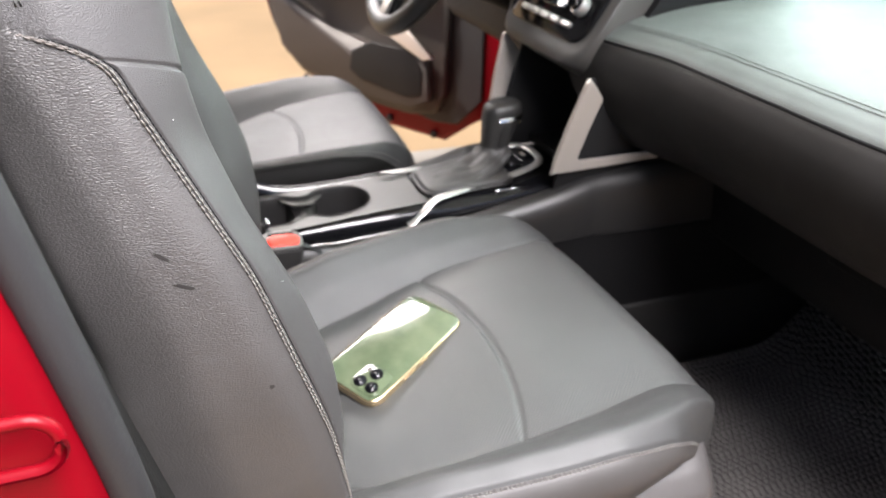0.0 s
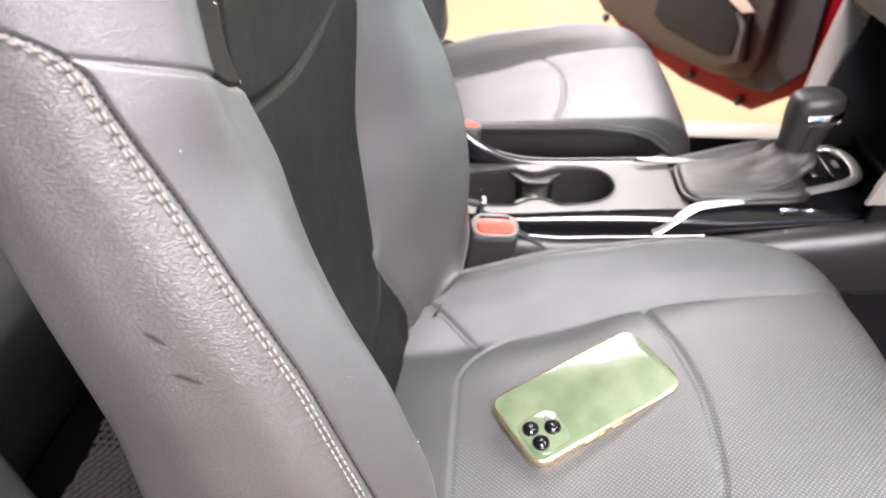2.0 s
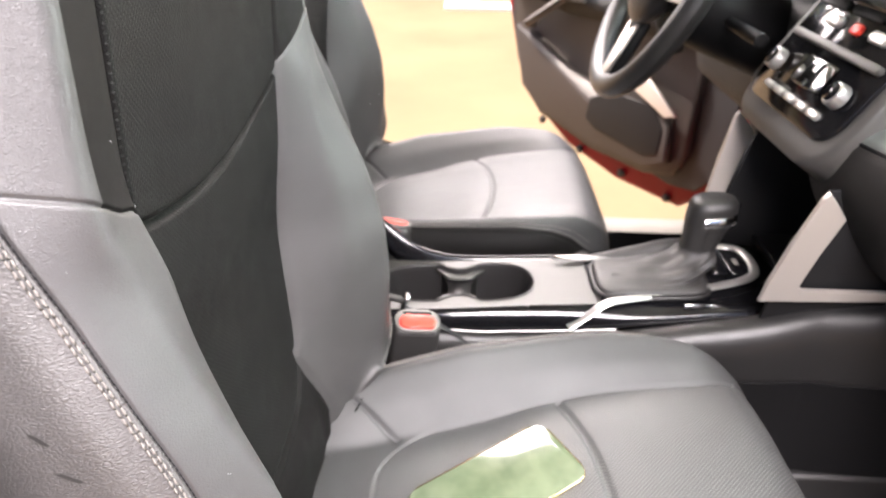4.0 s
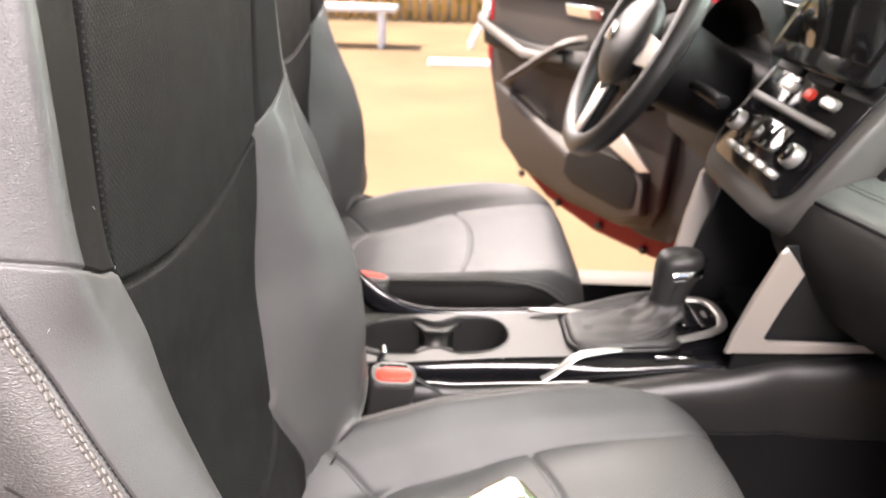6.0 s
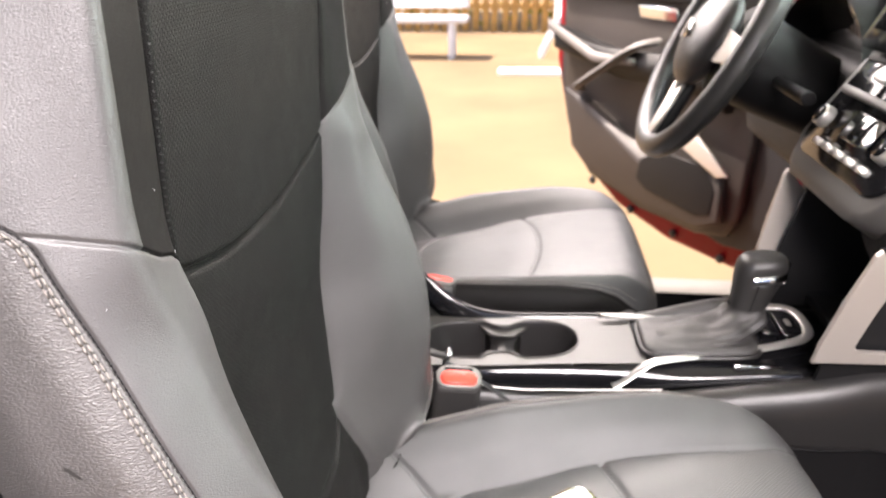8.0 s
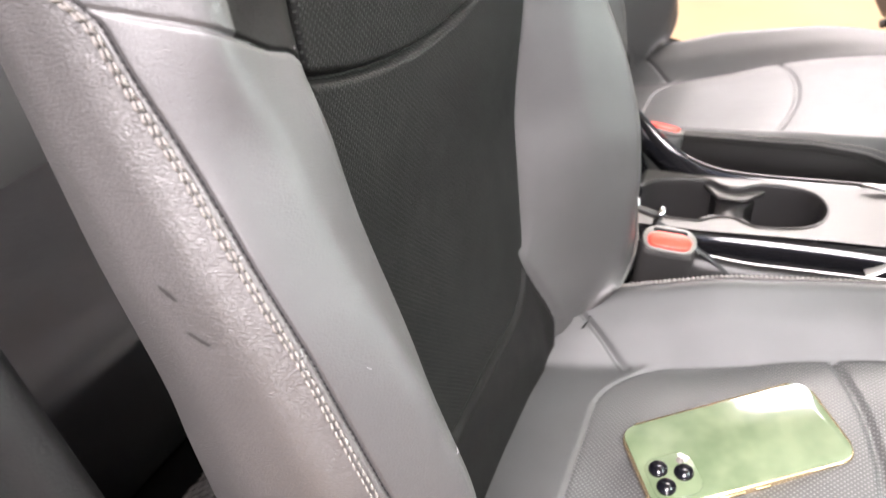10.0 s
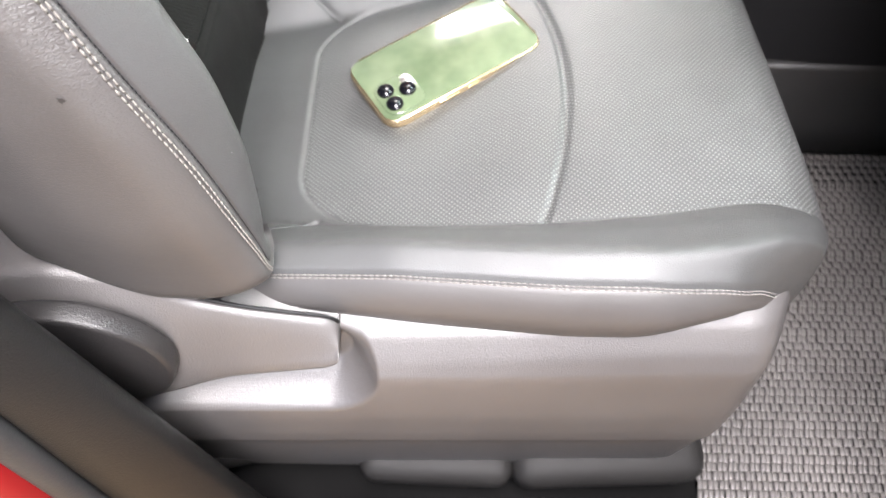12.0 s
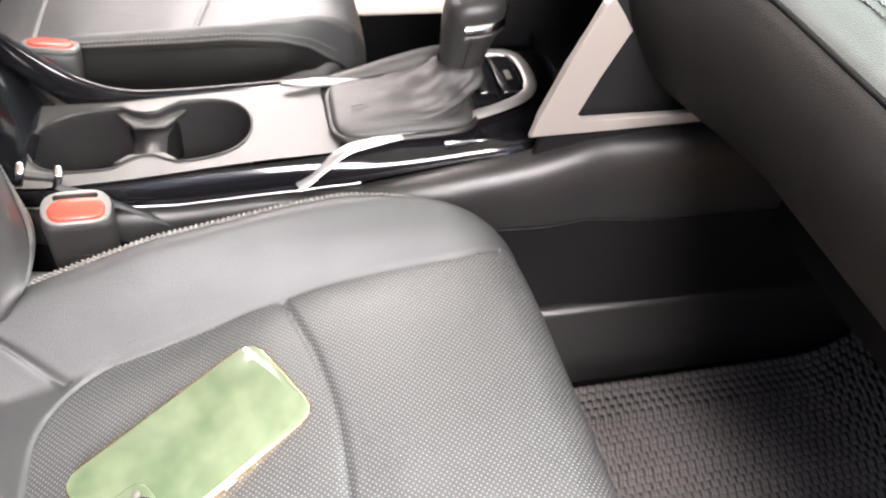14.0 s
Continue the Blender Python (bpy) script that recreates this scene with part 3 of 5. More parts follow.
    for sx_, sz_, ln, wd, an in ((-0.020, 0.984, 0.006, 0.0011, -25), (-0.028, 1.003, 0.0045, 0.0010, -40), (0.018, 0.906, 0.0018, 0.0015, 0)):
        i = int(np.argmin(np.abs(zs - sz_)))
        j = int(np.argmin(np.abs(H[i, :, 0] - sx_) + (tw < 0.62)))
        pts = []
        for k in range(14):
            a = 2 * math.pi * k / 14
            rr = 1 + 0.3 * q.uniform(-1, 1)
            u_, v_ = ln * rr * math.cos(a), wd * rr * math.sin(a)
            ca, sa = math.cos(radians(an)), math.sin(radians(an))
            pts.append((H[i, j, 0] + u_ * ca - v_ * sa, -H[i, j, 1] - 0.0006, sz_ + u_ * sa + v_ * ca))
        mesh_ob("scuff", pts, [list(range(14))], M_scuff, seat, "dark scuff in the leather", smooth=False)
    verts, faces = [], []
    for k in range(14):
        i, j = int(np.argmin(np.abs(zs - q.uniform(0.79, 1.10)))), int(np.argmin(np.abs(tw - q.uniform(0.43, 0.68))))
        c = H[i, j] * np.array([1, -1, 1]) + np.array([0.0006, -0.0006, 0])
        d = q.normal(size=3) * 0.0009
        i0 = len(verts)
        verts += [c - d, c + np.array([0.0004, -0.0002, 0.0003]), c + d]
        faces.append((i0, i0 + 1, i0 + 2))
    tagged(mesh_ob("lint", verts, faces, M_white, seat, smooth=False), kind="stuff")

    # plastic side shields with the recliner lever
    for sgn in (-1, 1):
        xs2 = np.concatenate([np.linspace(-0.122, 0.06, 60), np.linspace(0.063, 0.145, 60), np.linspace(0.15, 0.375, 40), np.linspace(0.38, 0.440, 24)])
        rows = []
        for x in xs2:
            wrap = smooth01(x, 0.375, 0.440) ** 2
            top = float(table(x, [-0.14, -0.085, -0.03, 0.03, 0.07, 0.11, 0.15, 0.19, 0.27, 0.34, 0.40, 0.44], [0.690, 0.695, 0.692, 0.690, 0.683, 0.679, 0.680, 0.681, 0.686, 0.694, 0.694, 0.688]))
            zb = float(table(x, [-0.14, 0.0, 0.12, 0.25, 0.38, 0.44], [0.410, 0.396, 0.390, 0.390, 0.398, 0.420]))
            Q = np.array([(0.19, top + 0.004), (0.212, top), (0.232, top - 0.009), (0.246, top - 0.026), (0.254, 0.5 * top + 0.302), (0.259, 0.588), (0.2585, 0.552), (0.257, 0.533), (0.2545, 0.524), (0.251, 0.510), (0.236, zb + 0.012), (0.226, zb), (0.19, zb - 0.002)])
            Q[:, 0] -= 0.075 * wrap + 0.06 * smooth01(x, -0.060, -0.125) ** 1.5
            f = np.array([np.interp(np.linspace(0, 12, 241), range(13), Q[:, c]) for c in (0, 1)]).T
            k = np.hanning(17)
            k /= k.sum()
            f = np.array([np.convolve(np.concatenate([[f[0, c]] * 8, f[:, c], [f[-1, c]] * 8]), k, "valid") for c in (0, 1)]).T
            # scoop round the lever: a flat ledge slopes in from the lip, the front end is a rounded wall
            yq, zq = f[:, 0].copy(), f[:, 1].copy()
            if sgn < 0:
                RS = 0.042
                qa, qb = x - (0.134 - RS), np.abs(zq - 0.643) - (0.043 - RS)
                sd = np.sqrt(np.maximum(qa, 0) ** 2 + np.maximum(qb, 0) ** 2) + np.minimum(np.maximum(qa, qb), 0) - RS
                s_ = np.minimum(np.clip(-sd / 0.020, 0, 1), np.clip((zq - 0.596) / 0.028, 0, 1)) * smooth01(x, -0.070, -0.01)
                yq = yq - np.maximum(yq - 0.222, 0) * s_
            rows.append([(x + 0.014 * float(smooth01(x, 0.30, 0.44)), sgn * a_, b_) for a_, b_ in zip(yq, zq)])
        surface("side_shield", np.array(rows), M_shield, seat, "grained dark grey plastic side shield")
        if sgn < 0:
            # lever: a slightly domed bar whose root swells into a broad hub round the hinge cover
            xl = np.concatenate([np.linspace(-0.150, 0.095, 70), 0.095 + 0.0125 * np.sin(np.linspace(0.1, math.pi / 2, 10))])
            rows = []
            for x in xl:
                tip = math.sqrt(max(0.0, 1 - max(0.0, (x - 0.095) / 0.0126) ** 2))
                z1 = float(table(x, [-0.16, -0.11, -0.06, -0.02, 0.015, 0.05, 0.08, 0.11], [0.715, 0.742, 0.752, 0.744, 0.716, 0.703, 0.696, 0.690]))
                z0 = float(np.interp(x, [-0.15, -0.065, -0.02, 0.05, 0.11], [0.600, 0.610, 0.630, 0.646, 0.658]))
                zc = 0.5 * (z0 + z1)
                z0, z1 = zc + (z0 - zc) * (0.5 + 0.5 * tip), zc + (z1 - zc) * (0.5 + 0.5 * tip)
                hub = float(smooth01(x, 0.035, -0.035))
                back = 0.030 * float(smooth01(x, -0.085, -0.150)) ** 1.5
                yt, yl = -0.2345 - 0.001 * hub + back, -0.2510 - 0.009 * hub + back
                ym = 0.5 * (yt + yl) - 0.001 - 0.0055 * hub
                sec = [(-0.215 + 0.025 * hub, z1 - 0.034 + 0.028 * hub), (yt + 0.004 + 0.006 * hub, z1 + 0.002 * hub), (yt + 0.002, z1 - 0.0005), (yt - 0.001, z1 - 0.004), (0.5 * (yt + ym) - 0.002 * hub, 0.72 * z1 + 0.28 * z0), (ym, 0.46 * z1 + 0.54 * z0), (0.5 * (yl + ym), 0.22 * z1 + 0.78 * z0), (yl, z0 + 0.004), (yl + 0.0005, z0 + 0.0012), (yl + 0.004, z0), (-0.200, z0 + 0.002)]
                rows.append([(x, y, z) for y, z in sec])
            rows.append([(x + 0.0005, min(y + 0.004, -0.190), z) for (x, y, z) in rows[-1]])
            rows.append([(0.1075, -0.195, 0.5 * (z0 + z1))] * len(rows[0]))
            gap = [(r[1][0], r[1][1] + 0.001, r[1][2] + 0.0004) for r in rows[48:-2]]
            surface("lever_gap", tube_pts(gap, 0.0014, 8), M_black, seat, "dark gap along the lever")
            surface("recliner_lever", np.array(rows), M_shield, seat, "grained plastic recliner lever with a broad hub")
            # same plastic as the shield, darkened to hold the overhang's shade
            bm = cyl_bm(0.0620, 0.0600, 0.016, 64, pose(-0.058, -0.257, 0.686, 90), 0.0035)
            part("recliner_cover", bm, M_plastic, seat, "round plastic hinge cover, shade in its dark colour")
    # rails and the tray below
    for y in (-0.19, 0.19):
        part("seat_rail", box_bm((0.52, 0.05, 0.09), 0.006, 2, pose(0.15, y, 0.44)), M_black, seat)
    flap = box_bm((0.19, 0.07, 0.07), 0.022, 4, pose(0.345, -0.222, 0.408, 14, 0, 2))
    part("vinyl_flap", flap, M_dashlow, seat, "black vinyl flap below the side shield")
    part("vinyl_flap", box_bm((0.15, 0.06, 0.05), 0.018, 4, pose(0.178, -0.226, 0.410, 8, 0, -3)), M_dashlow, seat, "black vinyl flap below the side shield")
    part("rail_bracket", box_bm((0.05, 0.03, 0.03), 0.006, 2, pose(-0.012, -0.225, 0.425, 0, 0, 12)), M_buckle, seat, "dull metal bracket of the seat rail")
    part("rear_webbing", box_bm((0.11, 0.40, 0.09), 0.02, 3, pose(-0.022, 0, 0.602)), M_shadeleather, seat)
    part("under_cover", box_bm((0.40, 0.40, 0.12), 0.02, 2, pose(0.20, 0, 0.53)), M_dashlow, seat)
    # headrest on two posts
    for y in (-0.06, 0.06):
        part("headrest_post", cyl_bm(0.007, 0.007, 0.12, 12, pose(-0.135, y, 1.40)), M_chrome, seat)
    bm = bmesh.new()
    bmesh.ops.create_cube(bm, size=1.0)
    bmesh.ops.subdivide_edges(bm, edges=list(bm.edges), cuts=6, use_grid_fill=True)
    for v in bm.verts:
        p = v.co * 2
        d = p.normalized()
        q = p * 0.45 + d * 0.62
        v.co = Vector((q.x * 0.05, q.y * 0.135, q.z * 0.095))
    bmesh.ops.transform(bm, matrix=pose(-0.14, 0, 1.52, 0, -12), verts=bm.verts)
    part("headrest", bm, M_leather, seat)
    return seat


seat = build_seat("dark grey leather front passenger seat with white double stitching")
seat.matrix_basis = pose(0, 0.013, 0, 0, 0, 1.2)
driver = copy_thing(seat, pose(-0.088, 0.744, -0.002) @ Matrix.Diagonal((1, -1, 1, 1)))
tagged(driver, "dark grey leather driver's seat beside the centre console")

# ---- the car's shell ----
FLOOR = 0.36


def structure(ob, label, category):
    return tagged(ob, label, category, kind="structure")


structure(part("floor", box_bm((3.2, 1.5, 0.04), 0.0, 2, pose(-0.35, 0.38, FLOOR - 0.02)), M_carpet, None, smooth=False), "black carpeted car floor", "floor")
structure(part("ceiling", box_bm((2.25, 1.30, 0.05), 0.02, 2, pose(-0.38, 0.38, 1.62)), M_headliner, None, smooth=False), "pale fabric headliner under the roof", "ceiling")
structure(part("ground", box_bm((600, 600, 0.1), 0, 2, pose(0, 0, -0.05)), M_ground, None, smooth=False), "pale sandy ground in bright sun", "ground")
structure(part("roof_skin", box_bm((2.4, 1.44, 0.02), 0.008, 2, pose(-0.38, 0.38, 1.66)), M_red, None), "red painted car roof", "car roof")


def strip(name, rows, mat, label, category):
    return structure(surface(name, np.array(rows, float), mat), label, category)


# pillar between the doors, with its black trim, seal and red shut face; the other side mirrors it
def pillar(sgn, y0, shift=0.0):
    zz = np.linspace(0.34, 1.6, 50)
    xb_ = 0.034 - 0.198 * (zz - 0.533) + shift
    xr_ = table(zz, [0.34, 0.67, 0.93, 1.02, 1.6], [-0.035, -0.052, -0.056, -0.068, -0.16]) + shift
    f = lambda x, y, z: (x, y0 + sgn * y, z)
    trim = [[f(b - 0.16, 0.285, z), f(b - 0.03, 0.274, z), f(b - 0.008, 0.276, z), f(b, 0.284, z), f(b - 0.002, 0.296, z), f(min(b - 0.012, r + 0.03), 0.312, z), f(r + 0.016, 0.318, z)] for b, r, z in zip(xb_, xr_, zz)]
    strip("pillar_trim", trim, M_doordark, "dark grey plastic pillar trim", "pillar trim")
    seal = tube_pts([f(r + 0.009, 0.324, z) for r, z in zip(xr_, zz)], 0.009, 10)
    strip("door_seal", seal, M_rubber, "black rubber door seal", "door seal")
    body = [[f(r + 0.004, 0.318, z), f(r + 0.001, 0.335, z), f(r - 0.010, 0.343, z), f(r - 0.09, 0.350, z), f(r - 0.11, 0.356, z), f(r - 0.13, 0.385, z), f(r - 0.15, 0.40, z)] for r, z in zip(xr_, zz)]
    strip("pillar_body", body, M_red, "glossy red painted door pillar", "car body")
    for r, z in ((-0.092, 0.996),):
        P = [f(r + shift + a, 0.352, z + b) for a, b in rounded(0.062, 0.024, 0.010, 5)]
        strip("shut_face_rib", tube_pts(P, 0.0028, 8, closed=True), M_red, "raised rib pressed in the red pillar", "car body")


pillar(-1, 0.0)
pillar(1, 0.76, -0.06)
# sills, rear doors, tail, roof rails
for sgn, y0 in ((-1, 0.0), (1, 0.76)):
    f = lambda y: y0 + sgn * y
    up = 0.042 if sgn > 0 else 0.0
    prof = [(0.285, 0.36), (0.292, 0.425 + up), (0.305, 0.438 + up), (0.345, 0.436 + up), (0.36, 0.42 + up), (0.375, 0.40 + up), (0.38, 0.30), (0.40, 0.22)]
    rows = [[(x, f(y), z) for y, z in prof] for x in (-0.06, 0.3, 0.7, 1.1)]
    strip("sill_side", np.array(rows)[:, :2], M_black, "black plastic inner face of the sill", "sill")
    strip("sill", np.array(rows)[:, 1:4], M_rimgrey if sgn > 0 else M_black, "pale grey sill plate" if sgn > 0 else "black plastic sill plate", "sill")
    strip("sill_body", np.array(rows)[:, 3:], M_red, "red painted sill", "sill")
    structure(part("rear_door", box_bm((0.95, 0.05, 0.72), 0.01, 2, pose(-0.64, f(0.42), 0.68)), M_red), "closed red rear door", "car door")
    structure(part("rear_door_trim", box_bm((0.95, 0.03, 0.66), 0.01, 2, pose(-0.64, f(0.375), 0.69)), M_doordark), "dark rear door trim", "door trim")
    # unseen rail, set low to keep door_light off the far seat parts
    structure(part("rail", box_bm((2.3, 0.05, 0.14), 0.015, 2, pose(-0.38, f(0.30), 1.53)), M_headliner), "pale unseen roof rail trim, set low to shade", "roof rail")
    structure(part("pillar_rear", box_bm((0.30, 0.06, 0.70), 0.02, 2, pose(-1.28, f(0.36), 1.30)), M_headliner), "pale rear pillar trim", "pillar")
    a = np.array([(1.16, f(0.36), 1.00), (0.98, f(0.34), 1.18), (0.76, f(0.31), 1.42), (0.60, f(0.28), 1.59)])
    strip("pillar_front", tube_pts(curve(a, 14), 0.045, 12), M_headliner, "pale windscreen pillar trim", "pillar")
    structure(part("hinge_pillar", box_bm((0.14, 0.08, 0.72), 0.015, 2, pose(1.08, f(0.345), 0.70)), M_red), "red painted front hinge pillar", "car body")
    structure(part("kick_panel", box_bm((0.34, 0.03, 0.50), 0.012, 2, pose(1.05, f(0.315), 0.60)), M_doordark), "dark plastic kick panel in the footwell", "kick panel")
structure(part("tailgate", box_bm((0.06, 1.4, 0.72), 0.02, 2, pose(-1.72, 0.38, 0.70)), M_doordark), "dark tailgate trim", "tailgate")
structure(part("rear_quarter", box_bm((0.62, 0.05, 0.72), 0.01, 2, pose(-1.42, -0.40, 0.68)), M_red), "red rear quarter panel", "car body")
structure(part("rear_quarter", box_bm((0.62, 0.05, 0.72), 0.01, 2, pose(-1.42, 1.16, 0.68)), M_red), "red rear quarter panel", "car body")
structure(part("bulkhead", box_bm((0.05, 1.5, 0.75), 0.0, 2, pose(1.20, 0.38, 0.66)), M_carpet, smooth=False), "black carpeted bulkhead", "bulkhead")

# windscreen and the car's nose, seen through it
M_glass, gn, gl, gb = material("tinted glass")
gb.inputs["Base Color"].default_value = (0.82, 0.93, 0.90, 1)
gb.inputs["Transmission Weight"].default_value = 1.0
gb.inputs["Roughness"].default_value = 0.0
gb.inputs["IOR"].default_value = 1.05
ws = part("windscreen", box_bm((0.82, 1.22, 0.005), 0.0, 2, pose(0.93, 0.38, 1.31, 0, 47)), M_glass, smooth=False)
structure(ws, "green tinted windscreen", "window")
ws.visible_shadow = False

# open driver's door
d_hinge, d_dir, d_in = Vector((1.0, 1.13, 0)), Vector((-0.676, 0.736, 0)), Vector((-0.736, -0.676, 0))
DOOR = Matrix(((d_dir.x, 0, d_in.x, d_hinge.x), (d_dir.y, 0, d_in.y, d_hinge.y), (0, 1, 0, 0), (0, 0, 0, 1)))
door = thing("door_1", "open red driver's door with a grey brown inner trim", "car door", kind="structure")


def door_prism(name, outline, n0, thick, bevel, mat, label="", parent=None, seg=3):
    bm = prism_bm(outline, thick, bevel, DOOR @ Matrix.Translation((0, 0, n0)), seg)
    return part(name, bm, mat, parent or door, label)


door_prism("shell", [(0.20, 0.50), (0.293, 0.44), (0.39, 0.366), (0.607, 0.383), (0.80, 0.437), (0.95, 0.53), (1.04, 0.66), (1.10, 0.85), (1.10, 1.10), (0.20, 1.08)], -0.09, 0.085, 0.02, M_red, "glossy red door shell")
door_prism("seal", [(0.26, 0.52), (0.34, 0.435), (0.42, 0.430), (0.62, 0.478), (0.82, 0.500), (0.975, 0.570), (1.02, 0.67), (1.06, 0.80), (1.062, 1.09), (0.27, 1.07)], -0.006, 0.012, 0.005, M_rubber)
trim = door_prism("inner_trim", [(0.365, 0.53), (0.40, 0.465), (0.49, 0.448), (0.68, 0.470), (0.89, 0.522), (0.968, 0.596), (0.99, 0.68), (1.015, 0.80), (1.04, 1.12), (0.36, 1.10)], 0.0, 0.035, 0.014, M_doortrim, "grey brown plastic door trim")
door_prism("pocket", [(0.40, 0.51), (0.47, 0.475), (0.66, 0.495), (0.86, 0.54), (0.945, 0.61), (0.985, 0.785), (0.87, 0.75), (0.76, 0.68), (0.62, 0.655), (0.42, 0.645)], 0.033, 0.035, 0.012, M_doortrim, "grey brown map pocket")
sp_ = door_prism("speaker_grille", [(0.43, 0.53), (0.47, 0.515), (0.64, 0.545), (0.68, 0.57), (0.67, 0.63), (0.60, 0.665), (0.46, 0.655), (0.425, 0.60)], 0.066, 0.006, 0.003, M_doordark, "dark speaker grille")
door_prism("armrest", [(0.42, 0.80), (0.55, 0.86), (0.75, 0.84), (1.02, 0.90), (1.03, 0.965), (0.80, 0.905), (0.55, 0.93), (0.42, 0.88)], 0.033, 0.06, 0.016, M_doordark, "dark padded armrest")
door_prism("armrest_ledge", [(0.70, 0.885), (0.85, 0.878), (1.035, 0.955), (1.035, 0.985), (0.85, 0.905), (0.70, 0.905)], 0.092, 0.012, 0.005, M_handle, "pale trim line on the armrest")
P = [DOOR @ Vector(q) for q in ((0.93, 0.79, 0.05), (0.90, 0.805, 0.095), (0.80, 0.87, 0.105), (0.70, 0.935, 0.10), (0.66, 0.95, 0.05))]
surface("pull_handle", tube_pts(curve([tuple(p) for p in P], 24), 0.016, 12, 0.7), M_handle, door, "dull grey pull handle")
door_prism("door_opener", [(0.62, 1.00), (0.74, 1.005), (0.75, 1.04), (0.62, 1.035)], 0.034, 0.012, 0.005, M_chrome, "chrome inner door opener")
# silver colour paints the light on the pocket's edge
door_prism("pocket_step", [(0.385, 0.645), (0.42, 0.635), (0.55, 0.70), (0.54, 0.735), (0.50, 0.735)], 0.066, 0.014, 0.004, M_silver, "pocket edge, lit look put into its pale colour")
door_prism("upper_rail", [(0.34, 1.04), (1.04, 1.06), (1.04, 1.14), (0.34, 1.12)], 0.034, 0.03, 0.01, M_doordark)
for q in ((0.90, 0.495), (0.74, 0.440), (0.58, 0.412), (0.42, 0.388)):
    part("trim_plug", cyl_bm(0.012, 0.012, 0.006, 14, DOOR @ Matrix.Translation((q[0], q[1], 0.002))), M_rubber, door)

# the passenger's door, open ahead of the seat
door_b = copy_thing(door, pose(1.0, -0.37, 0, 0, 0, -18) @ pose(-1.0, 0.37, 0) @ Matrix.Translation((0, 0.76, 0)) @ Matrix.Diagonal((1, -1, 1, 1)))
door_b.name = "door_2"
tagged(door_b, "open red passenger's door with a grey brown inner trim")

# ---- centre console ----
console = thing("centre_console", "black and silver centre console between the front seats", "console")


def topz(x):
    return 0.717 + 0.055 * x


# silver top with the cup holder hole
def cup_outline():
    out = []
    for k in range(56):
        a = 2 * math.pi * k / 56
        x = 0.136 + 0.100 * math.cos(a)
        y = 0.047 * math.sin(a)
        e = abs(math.cos(a))
        y = math.copysign(0.047 * (1 - e ** 5) ** 0.5, math.sin(a)) if e < 0.999 else 0.0
        neck = 1 - 0.30 * math.exp(-((x - 0.140) / 0.019) ** 4)
        out.append((x, 0.366 + y * neck))
    return out


outer = [(0.005, 0.318), (0.05, 0.304), (0.12, 0.302), (0.20, 0.306), (0.245, 0.308), (0.285, 0.308), (0.318, 0.312), (0.308, 0.345), (0.308, 0.408), (0.318, 0.424), (0.27, 0.424), (0.20, 0.423), (0.10, 0.424), (0.03, 0.428), (0.005, 0.422)]
outer = [tuple(p) for p in curve(outer + outer[:1], 90)[:-1]]
hole = cup_outline()
bm = bmesh.new()
loops = []
for pts in (outer, hole):
    vs = [bm.verts.new((x, y, topz(x))) for x, y in pts]
    es = [bm.edges.new((vs[i], vs[(i + 1) % len(vs)])) for i in range(len(vs))]
    loops.append((vs, es))
bmesh.ops.triangle_fill(bm, use_beauty=True, edges=loops[0][1] + loops[1][1])
part("top_panel", bm, M_consolegrey, console, "satin silver grey console panel", smooth=False)
H_ = np.array(hole + hole[:1])
c_ = H_.mean(0)
lip = []
for dz, k in ((0.0008, 1.03), (0.002, 1.0), (-0.002, 0.975), (-0.012, 0.955), (-0.045, 0.93), (-0.070, 0.90)):
    q = c_ + (H_ - c_) * np.array([1 - (1 - k) * 0.5, k])
    lip.append([(x, y, topz(x) + dz) for x, y in q])
cup = surface("cup_holder", np.array(lip), M_plastic, console, "twin grey cup holder")
bot = [(x, y) for x, y in (c_ + (H_[:-1] - c_) * 0.95)]
part("cup_base", prism_bm(bot, 0.004, 0.0, Matrix.Translation((0, 0, 0.652))), M_black, cup)
part("cup_bridge", prism_bm([(0.106, 0.412), (0.174, 0.412), (0.154, 0.386), (0.126, 0.386)], 0.004, 0.0012, Matrix.Translation((0, 0, 0.7145))), M_consolegrey, cup, "silver grey bridge plate between the cups")
part("cup_divider", prism_bm([(0.119, 0.334), (0.161, 0.334), (0.152, 0.350), (0.152, 0.384), (0.164, 0.408), (0.116, 0.408), (0.128, 0.384), (0.128, 0.350)], 0.044, 0.003, Matrix.Translation((0, 0, 0.664))), M_plastic, cup)
part("cup_bridge", prism_bm([(0.112, 0.330), (0.168, 0.330), (0.156, 0.341), (0.124, 0.341)], 0.004, 0.0012, Matrix.Translation((0, 0, 0.7175))), M_consolegrey, cup)
# outline of the gear zone
near = [(-0.02, 0.322), (0.05, 0.302), (0.12, 0.299), (0.20, 0.303), (0.26, 0.304), (0.33, 0.308), (0.42, 0.326), (0.50, 0.347), (0.545, 0.362)]
low = [(-0.02, 0.312), (0.05, 0.298), (0.12, 0.294), (0.20, 0.294), (0.274, 0.293), (0.33, 0.290), (0.42, 0.285), (0.50, 0.280), (0.56, 0.285)]
A, B = curve(near, 60), curve(low, 60)
zt = np.array([topz(x) - 0.001 for x in A[:, 0]])
zl = np.interp(B[:, 0], [-0.02, 0.09, 0.17, 0.274, 0.33, 0.46, 0.56], [0.705, 0.702, 0.698, 0.705, 0.711, 0.738, 0.752])
rows = []
